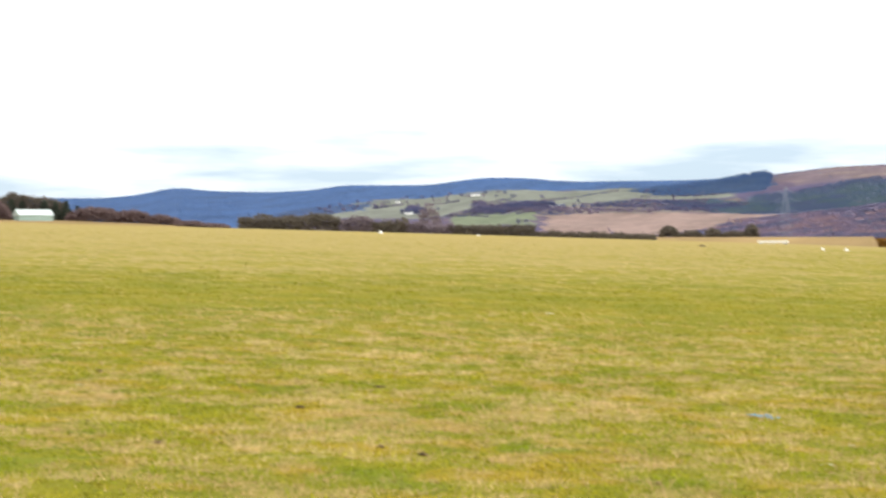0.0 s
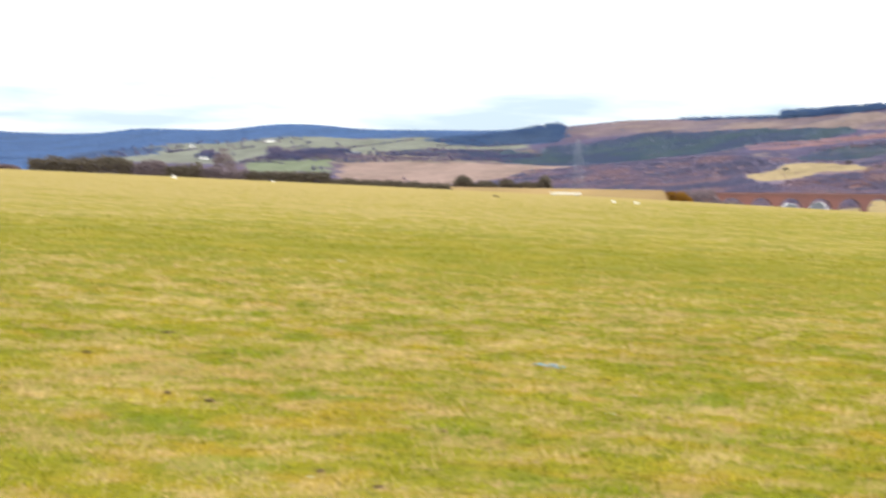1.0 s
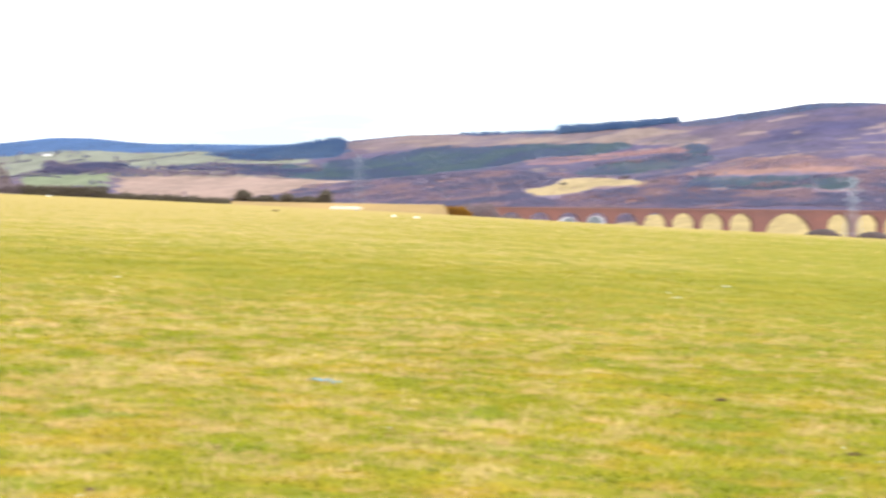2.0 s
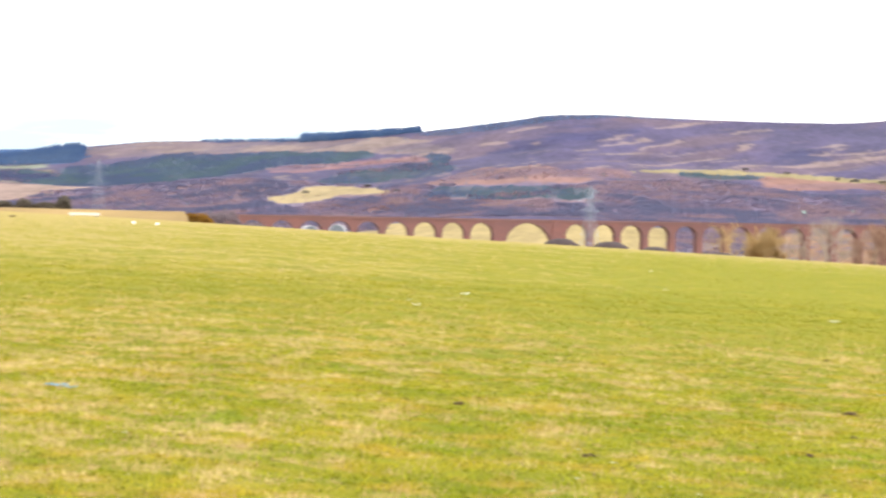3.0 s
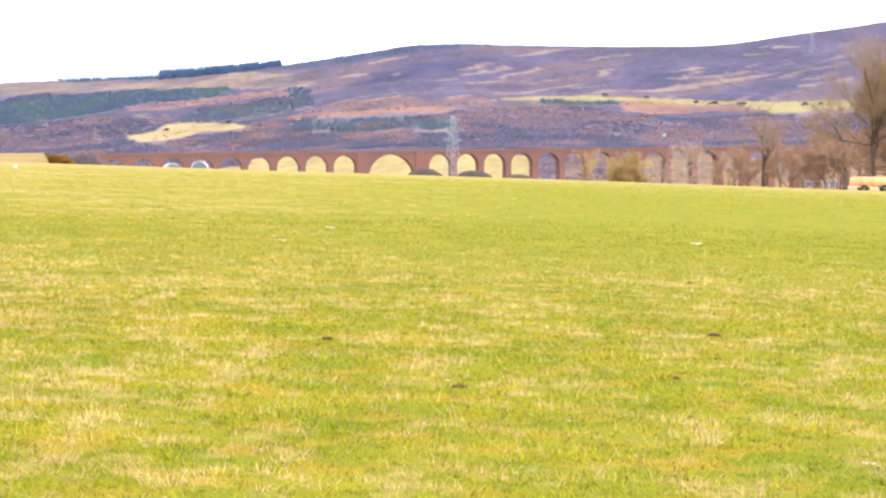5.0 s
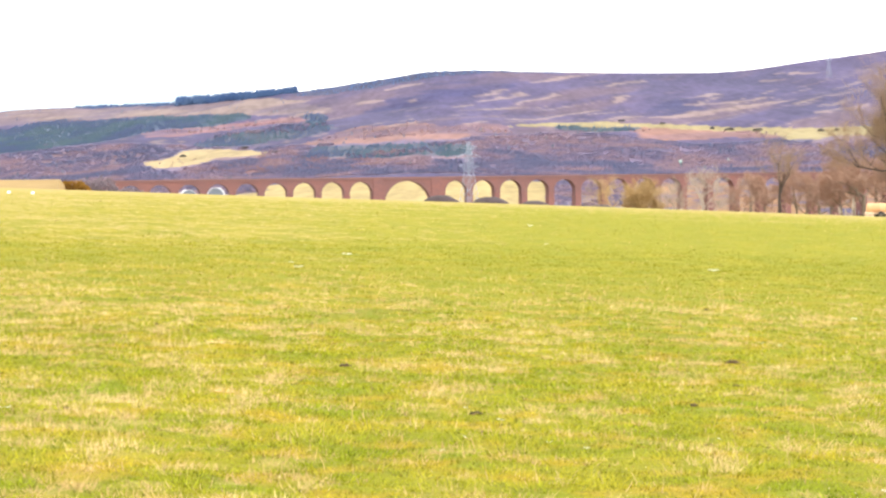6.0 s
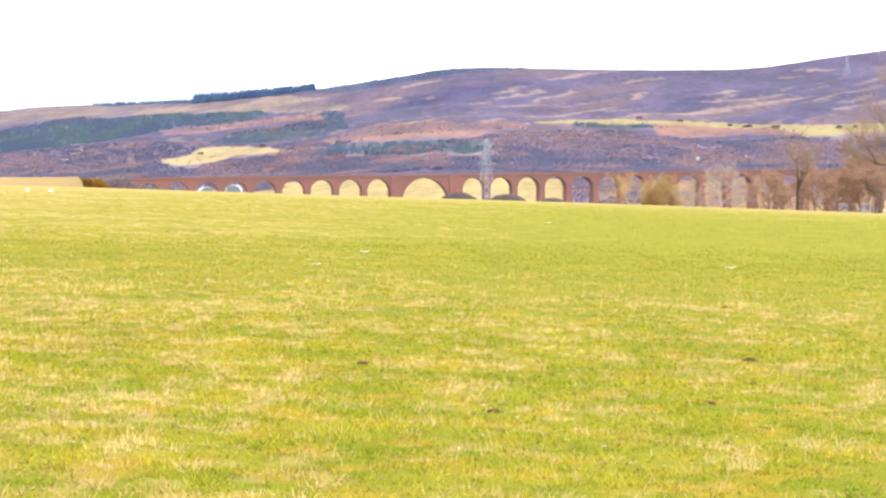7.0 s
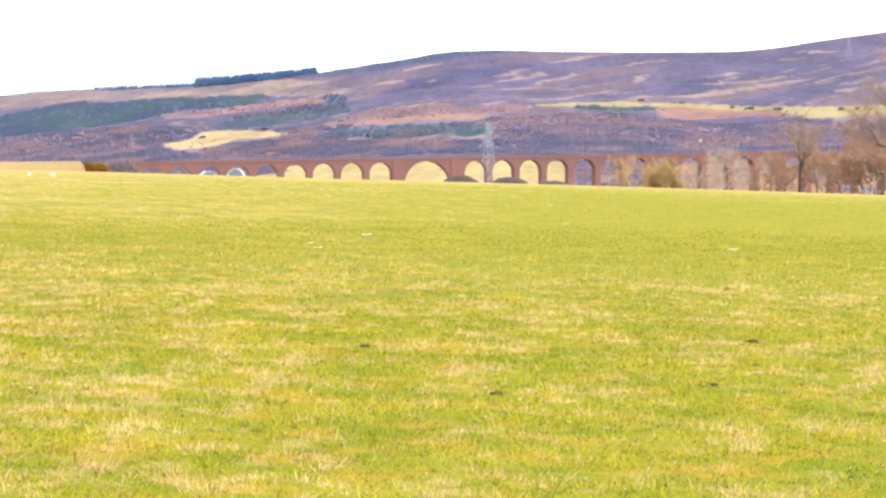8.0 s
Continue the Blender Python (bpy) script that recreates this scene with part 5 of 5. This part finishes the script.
# ---------------------------------------------------------------- things on the field
def build_bowser(az, r):
    """A horizontal tank on a two-wheeled trailer."""
    root = empty("water_bowser", Matrix.Translation(spot(az, r, -0.2)) @ pose(0, 0, 0, 0, 0, -az + 4) @ Matrix.Scale(1.1, 4))
    tagged(root, "cream-orange water bowser trailer parked at the field edge", "trailer")
    bm = bmesh.new()
    rings = []
    prof = [(-1.72, 0.05), (-1.70, 0.45), (-1.62, 0.58), (-1.5, 0.62), (-0.55, 0.62), (-0.53, 0.65), (-0.45, 0.65), (-0.43, 0.62),
            (0.5, 0.62), (0.52, 0.65), (0.60, 0.65), (0.62, 0.62), (1.5, 0.62), (1.62, 0.58), (1.70, 0.45), (1.72, 0.05)]
    for x, rad in prof:
        rings.append([bm.verts.new((x, rad * 0.88 * math.cos(6.28319 * k / 24), 0.93 + rad * 0.88 * math.sin(6.28319 * k / 24))) for k in range(24)])
    for p, q in zip(rings, rings[1:]):
        for k in range(24):
            bm.faces.new((p[k], p[(k + 1) % 24], q[(k + 1) % 24], q[k]))
    bm.faces.new(rings[0])
    bm.faces.new(rings[-1])
    bmesh.ops.recalc_face_normals(bm, faces=bm.faces)
    tank = part("tank", bm, M_TANK, root, shade=True)
    part("hatch", bar(bmesh.new(), (0.9, 0, 1.45), (0.9, 0, 1.56), 0.24, 16), M_TANK, tank)
    part("valve", bar(bmesh.new(), (1.7, 0, 0.65), (1.9, 0, 0.6), 0.06, 10), M_DARK, tank)
    for y in (-0.45, 0.45):
        part("chassis_rail", box(bmesh.new(), -1.75, 1.75, y - 0.05, y + 0.05, 0.32, 0.44), M_CHASSIS, root)
    for x in (-1.3, 0, 1.3):
        part("crossbeam", box(bmesh.new(), x - 0.05, x + 0.05, -0.45, 0.45, 0.33, 0.43), M_CHASSIS, root)
    part("drawbar", bar(bmesh.new(), (-1.7, 0, 0.38), (-2.7, 0, 0.36), 0.05, 8), M_CHASSIS, root)
    part("jockey_stand", bar(bmesh.new(), (-2.4, 0, 0.75), (-2.4, 0, 0.0), 0.035, 8), M_STEEL, root)
    for x in (-0.42, 1.45):
        part("axle", bar(bmesh.new(), (x, -0.85, 0.36), (x, 0.85, 0.36), 0.05, 8), M_CHASSIS, root)
        for y in (-0.8, 0.8):
            spin = Matrix.Translation((x, y, 0.36)) @ Matrix.Rotation(math.pi / 2, 4, "X")
            bm = bmesh.new()
            bmesh.ops.create_cone(bm, cap_ends=True, segments=24, radius1=0.36, radius2=0.36, depth=0.22, matrix=spin)
            bmesh.ops.bevel(bm, geom=[e for e in bm.edges if e.is_boundary is False and abs(e.calc_face_angle(0)) > 1], offset=0.04, segments=2, affect="EDGES")
            tyre = part("tyre", bm, M_TYRE, root, shade=True)
            bm = bmesh.new()
            bmesh.ops.create_cone(bm, cap_ends=True, segments=18, radius1=0.2, radius2=0.17, depth=0.235, matrix=spin)
            part("rim", bm, M_RIM, tyre)
    for x0, x1, z1 in ((-1.85, -1.1, 0.62), (0.1, 0.95, 0.50)):
        locker = part("locker", box(bmesh.new(), x0, x1, -0.88, 0.88, 0.14, z1, 0.1), M_PALE_PAINT, root, "pale side locker")
        part("locker_latch", box(bmesh.new(), (x0 + x1) / 2 - 0.06, (x0 + x1) / 2 + 0.06, -0.9, -0.875, 0.34, 0.40), M_CHASSIS, locker)
    for y in (-0.62, 0.62):
        part("side_skirt", box(bmesh.new(), -1.2, 0.3, y - 0.03, y + 0.03, 0.46, 0.60, 0.01), M_PALE_PAINT, root, "pale painted skirt")
    return root


build_bowser(11.76, 214)


def build_post(az, r, h, tilt):
    ob = empty("fence_post", Matrix.Translation(spot(az, r)) @ pose(0, 0, 0, tilt, tilt * 0.6, 20))
    tagged(ob, "weathered wooden fence post at the field edge", "fence post", "posts by the bowser")
    bm = bar(bmesh.new(), (0, 0, -0.2), (0, 0, h), 0.06, 8, 0.055)
    part("stake", bm, M_POST, ob)
    part("brace", bar(bmesh.new(), (0.0, 0.05, h * 0.8), (0.55, 0.05, 0.0), 0.04, 6), M_POST, ob)


for az, h, tilt in ((10.86, 1.8, 6), (10.55, 0.9, -12), (10.70, 0.7, -5)):
    build_post(az, 215, h, tilt)


def lump(bm, rx, ry, rz, rnd, amount, rings=6, sides=14):
    """A rough dome sitting on z = 0."""
    loops = []
    ph = [rnd.uniform(0, 6.28) for _ in range(4)]
    for i in range(rings):
        a = math.pi / 2 * i / rings
        loop = []
        for k in range(sides):
            q = 6.28319 * k / sides
            w = 1 + amount * (math.sin(2 * q + ph[0]) + 0.7 * math.sin(3 * q + ph[1] + i)) * 0.5 + rnd.uniform(-0.5, 0.5) * amount * 0.5
            loop.append(bm.verts.new((rx * math.cos(a) * w * math.cos(q), ry * math.cos(a) * w * math.sin(q),
                                      rz * math.sin(a) * (1 + rnd.uniform(-0.5, 0.5) * amount) - (0.05 * rz if i == 0 else 0))))
        loops.append(loop)
    tip = bm.verts.new((0, 0, rz * 1.02))
    for p, q in zip(loops, loops[1:]):
        for k in range(sides):
            bm.faces.new((p[k], p[(k + 1) % sides], q[(k + 1) % sides], q[k]))
    for k in range(sides):
        bm.faces.new((loops[-1][k], loops[-1][(k + 1) % sides], tip))
    return bm


def lump_thing(name, az, r, rx, ry, rz, seed, material, label, category, group="", amount=0.3, lift=0.0):
    rnd = random.Random(seed)
    bm = lump(bmesh.new(), rx, ry, rz, rnd, amount)
    me = bpy.data.meshes.new(name)
    bm.to_mesh(me)
    bm.free()
    me.materials.append(material)
    me.polygons.foreach_set("use_smooth", [True] * len(me.polygons))
    ob = new(name, me)
    ob.matrix_world = Matrix.Translation(spot(az, r, lift)) @ pose(0, 0, 0, 0, 0, -az)
    return tagged(ob, label, category, group)


# muck heaps over the brow
for k, (az, w, h) in enumerate(((-0.58, 2.0, 1.05), (0.80, 2.2, 1.0), (2.05, 1.9, 0.72), (3.9, 1.5, 0.5))):
    lump_thing("manure_mound", az, 226, w, 2.0, h, 400 + k, M_MUCK, "dark heap of manure just over the brow", "heap", "manure mounds", 0.16, -0.15)

# clods and molehills: bearing, distance, half width
CLODS = [(-25.3, 13.8, 0.045), (-24.08, 13.5, 0.05), (-11.19, 13.9, 0.04), (0.35, 14.3, 0.05), (7.57, 19.6, 0.08), (-25.23, 18.9, 0.06),
         (-21.04, 10.7, 0.035), (-19.36, 10.1, 0.04), (7.66, 17.2, 0.05), (6.48, 15.3, 0.05), (0.58, 13.2, 0.04), (-3.34, 17.5, 0.06),
         (6.86, 28.0, 0.05), (10.3, 19.4, 0.04), (-27.5, 16.5, 0.05), (6.90, 13.0, 0.03),
         (-31.5, 14.0, 0.05), (-33.0, 20.0, 0.06), (-17.5, 12.5, 0.03), (-8.6, 22.0, 0.04), (-15.93, 150, 0.3)]
for k, (az, r, w) in enumerate(CLODS):
    lump_thing("earth_clod", az, r, w * 0.75, w * 0.6, w * 0.34, 500 + k, M_CLOD, "dark crumbly clod of earth in the grass", "clod", "clods in the pasture", 0.55, 0.004)


def scrap(name, az, r, w, d, material, label, seed, lift=0.012):
    """A crumpled sheet of plastic or paper."""
    rnd = random.Random(seed)
    bm = bmesh.new()
    nx, ny = 9, 4
    grid = [[bm.verts.new(((i / nx - 0.5) * w * (1 + rnd.uniform(-0.1, 0.1)), (j / ny - 0.5) * d * (1 + rnd.uniform(-0.3, 0.3)),
                           rnd.uniform(0.0, 0.22) * d + 0.1 * d * math.sin(i))) for j in range(ny + 1)] for i in range(nx + 1)]
    for i in range(nx):
        for j in range(ny):
            bm.faces.new((grid[i][j], grid[i + 1][j], grid[i + 1][j + 1], grid[i][j + 1]))
    bmesh.ops.solidify(bm, geom=bm.faces[:], thickness=0.003)
    me = bpy.data.meshes.new(name)
    bm.to_mesh(me)
    bm.free()
    me.materials.append(material)
    ob = new(name, me)
    ob.matrix_world = Matrix.Translation(spot(az, r, lift)) @ pose(0, 0, 0, 0, 0, -az + rnd.uniform(-12, 12))
    return tagged(ob, label, "litter")


scrap("plastic_strip", -14.60, 17.1, 0.20, 0.07, M_BLUE, "bright blue strip of plastic lying in the grass", 1, 0.02)
scrap("plastic_strip", -14.25, 17.0, 0.12, 0.04, M_BLUE, "bright blue strip of plastic lying in the grass", 2, 0.02)
scrap("paper_scrap", 11.74, 11.2, 0.036, 0.03, M_PLASTIC, "crumpled white paper scrap in the grass", 3, 0.022)
scrap("paper_scrap", 11.93, 11.25, 0.03, 0.022, M_PLASTIC, "crumpled white paper scrap in the grass", 4, 0.016)
scrap("paper_scrap", 12.08, 11.2, 0.022, 0.02, M_PLASTIC, "crumpled white paper scrap in the grass", 5, 0.014)
for k, (az, r, w) in enumerate(((-4.84, 39.5, 0.10), (-4.62, 37.5, 0.16), (-3.25, 44.5, 0.2), (1.93, 85, 0.25), (2.38, 58, 0.12), (7.06, 42.5, 0.2),
                                (1.06, 13.8, 0.04), (3.46, 12.5, 0.035), (-20.32, 34.4, 0.12), (-12.72, 14.0, 0.045), (-21.31, 10.4, 0.04),
                                (8.9, 22.0, 0.06), (-0.6, 12.2, 0.03), (10.9, 27.0, 0.08), (-12.1, 15.5, 0.04), (-33.6, 18.5, 0.05),
                                (0.06, 14.6, 0.035), (0.02, 12.9, 0.03), (2.40, 12.8, 0.035), (8.35, 22.1, 0.05), (7.18, 13.3, 0.022), (-12.95, 14.0, 0.03))):
    scrap("feather_scrap", az, r, w, w * 0.45, M_PLASTIC, "small white scrap lying in the grass", 10 + k, 0.015)

# Plain white lumps stand in for the gulls on the far pasture.
for k, (az, r, w) in enumerate(((-12.60, 150, 0.12), (-11.95, 150, 0.12), (-24.96, 180, 0.17), (-22.2, 185, 0.11))):
    lump_thing("gull_stand_in", az, r, w, w * 0.7, w * 1.5, 600 + k, M_PLASTIC, "white lump standing in for a gull on the pasture", "sack", "white sacks", 0.18)


def build_trough(az, r):
    root = empty("feed_trough", Matrix.Translation(spot(az, r)) @ pose(0, 0, 0, 0, 0, -az - 6))
    tagged(root, "long low white feed trough on the far pasture", "trough")
    bm = bmesh.new()
    prof = [(-0.30, 0.10), (-0.38, 0.34), (-0.33, 0.34), (-0.24, 0.14), (0.24, 0.14), (0.33, 0.34), (0.38, 0.34), (0.30, 0.10)]
    ends = [[bm.verts.new((x, y, z)) for y, z in prof] for x in (-1.3, 1.3)]
    for k in range(8):
        bm.faces.new((ends[0][k], ends[0][(k + 1) % 8], ends[1][(k + 1) % 8], ends[1][k]))
    bmesh.ops.recalc_face_normals(bm, faces=bm.faces)
    part("tray", bm, M_PLASTIC, root)
    for x in (-1.32, 1.32):
        part("end_panel", box(bmesh.new(), x - 0.02, x + 0.02, -0.37, 0.37, 0.10, 0.33), M_PLASTIC, root)
    for x in (-1.1, 1.1):
        part("foot", box(bmesh.new(), x - 0.06, x + 0.06, -0.3, 0.3, -0.02, 0.10), M_STEEL, root)


build_trough(-13.95, 188)


# ---------------------------------------------------------------- grass blades of the pasture
def sward(name, material, r0, r1, count, height, width, seed, want, label, lean_by=0.8, into=0.0):
    rng = np.random.default_rng(seed)
    az = rng.uniform(-37, 13.2, count)
    r = np.sqrt(rng.uniform(r0 * r0, r1 * r1, count))
    x, y = r * np.sin(np.radians(az)), r * np.cos(np.radians(az))
    dry = dryness(x, y)
    keep = rng.uniform(0, 1, count) < want(dry) * (1 - smooth(r0 + 0.55 * (r1 - r0), r1, r)) * (smooth(r0, into, r) if into else 1)
    az, r, x, y = az[keep], r[keep], x[keep], y[keep]
    n = len(x)
    tuft = 0.5 + cloud(x, y, 0.5, 77, 2)
    h = height * tuft * rng.uniform(0.5, 1.5, n)
    lean = rng.normal(0, lean_by, (n, 2)) * h[:, None]
    turn = rng.uniform(0, math.pi, n)
    wx, wy = np.cos(turn) * width * (1 + r / 40), np.sin(turn) * width * (1 + r / 40)
    z = land(az, r) + relief(x, y, r)
    base = np.stack([x, y, z - 0.01], -1)
    v = np.stack([base - np.stack([wx, wy, 0 * z], -1), base + np.stack([wx, wy, 0 * z], -1),
                  base + np.stack([lean[:, 0], lean[:, 1], h], -1)], 1).reshape(-1, 3)
    return tagged(triangles(name, v, np.arange(3 * n).reshape(-1, 3), material), label, "grass", kind="stuff")


sward("green_grass", M_GREEN_BLADE, 8.5, 26, 340000, 0.022, 0.004, 801, lambda d: 1.0 - d, "short green grass of the pasture")
sward("green_grass", M_LONG_BLADE, 16, 62, 180000, 0.026, 0.007, 802, lambda d: 1.05 - d, "short green grass of the pasture")
sward("green_grass", M_LONG_BLADE, 45, 165, 22000, 0.03, 0.010, 806, lambda d: 1.05 - d, "short green grass of the pasture")
sward("dry_grass", M_STRAW_BLADE, 14, 95, 48000, 0.034, 0.004, 804, lambda d: np.clip(d * 1.1, 0.03, 1), "bleached straw-coloured grass of the pasture", into=30)
sward("dry_grass", M_STRAW_BLADE, 45, 190, 26000, 0.03, 0.009, 807, lambda d: np.clip(d * 1.2 - 0.1, 0.05, 1), "bleached straw-coloured grass of the pasture")
sward("dry_grass", M_STRAW_BLADE, 8.5, 34, 90000, 0.012, 0.0028, 808, lambda d: np.clip(d * 1.2, 0.08, 1), "bleached straw-coloured grass of the pasture", lean_by=1.8)
sward("seed_stalks", M_STRAW_BLADE, 8.5, 42, 85000, 0.066, 0.0027, 805, lambda d: np.clip((d - 0.15) * 2.0, 0.10, 1), "tall bleached grass stalks standing in the pasture", lean_by=0.33)


def tufts(name, material, r0, r1, count, blades, spread, height, width, seed, want, label):
    """Bunches of blades that lean outwards from a common root."""
    rng = np.random.default_rng(seed)
    az, r = rng.uniform(-37, 13.2, count), np.sqrt(rng.uniform(r0 * r0, r1 * r1, count))
    x, y = r * np.sin(np.radians(az)), r * np.cos(np.radians(az))
    keep = rng.uniform(0, 1, count) < want(dryness(x, y)) * (1 - smooth(r0 + 0.15 * (r1 - r0), r1, r))
    x, y, size = x[keep], y[keep], rng.uniform(0.5, 1.4, keep.sum())
    n = len(x) * blades
    size = np.repeat(size, blades)
    off = rng.normal(0, 1, (n, 2)) * (spread * size)[:, None]
    px, py = np.repeat(x, blades) + off[:, 0], np.repeat(y, blades) + off[:, 1]
    pr, pa = np.hypot(px, py), np.degrees(np.arctan2(px, py))
    pz = land(pa, pr) + relief(px, py, pr) - 0.008
    h = height * size * rng.uniform(0.45, 1.25, n)
    lean = off / spread * (h * 0.4)[:, None] + rng.normal(0, 0.5, (n, 2)) * h[:, None]
    turn = rng.uniform(0, math.pi, n)
    w = width * (1 + pr / 40)
    base = np.stack([px, py, pz], -1)
    side = np.stack([np.cos(turn) * w, np.sin(turn) * w, 0 * w], -1)
    v = np.stack([base - side, base + side, base + np.stack([lean[:, 0], lean[:, 1], h], -1)], 1).reshape(-1, 3)
    return tagged(triangles(name, v, np.arange(3 * n).reshape(-1, 3), material), label, "grass", kind="stuff")


tufts("straw_tufts", M_STRAW_BLADE, 8.5, 38, 52000, 12, 0.030, 0.046, 0.0024, 811, lambda d: np.clip(d * 2.2 - 0.45, 0.03, 1), "tufts of bleached dead grass in the pasture")
sward("leaf_flecks", M_FLECK, 8.5, 26, 17000, 0.012, 0.0055, 821, lambda d: np.clip(0.4 + d, 0, 1), "pale curled dead leaves of grass scattered over the pasture", lean_by=0.9)
tufts("green_tufts", M_GREEN_BLADE, 8.5, 30, 16000, 12, 0.045, 0.040, 0.004, 812, lambda d: np.clip(1.1 - d, 0.1, 1), "tufts of fresh green grass in the pasture")
# Dark specks sown at random as painted shade among the grass.
tufts("painted_shade_tufts", M_DARK_BLADE, 8.5, 34, 26000, 5, 0.018, 0.024, 0.004, 813, lambda d: np.clip(1.1 - d, 0.2, 1), "dark green tufts painting the shade between clumps of grass")
tufts("dead_tufts", M_DEAD_BLADE, 8.5, 30, 14000, 8, 0.035, 0.022, 0.003, 814, lambda d: np.clip(d, 0.2, 1), "brown dead grass in the hollows of the pasture")
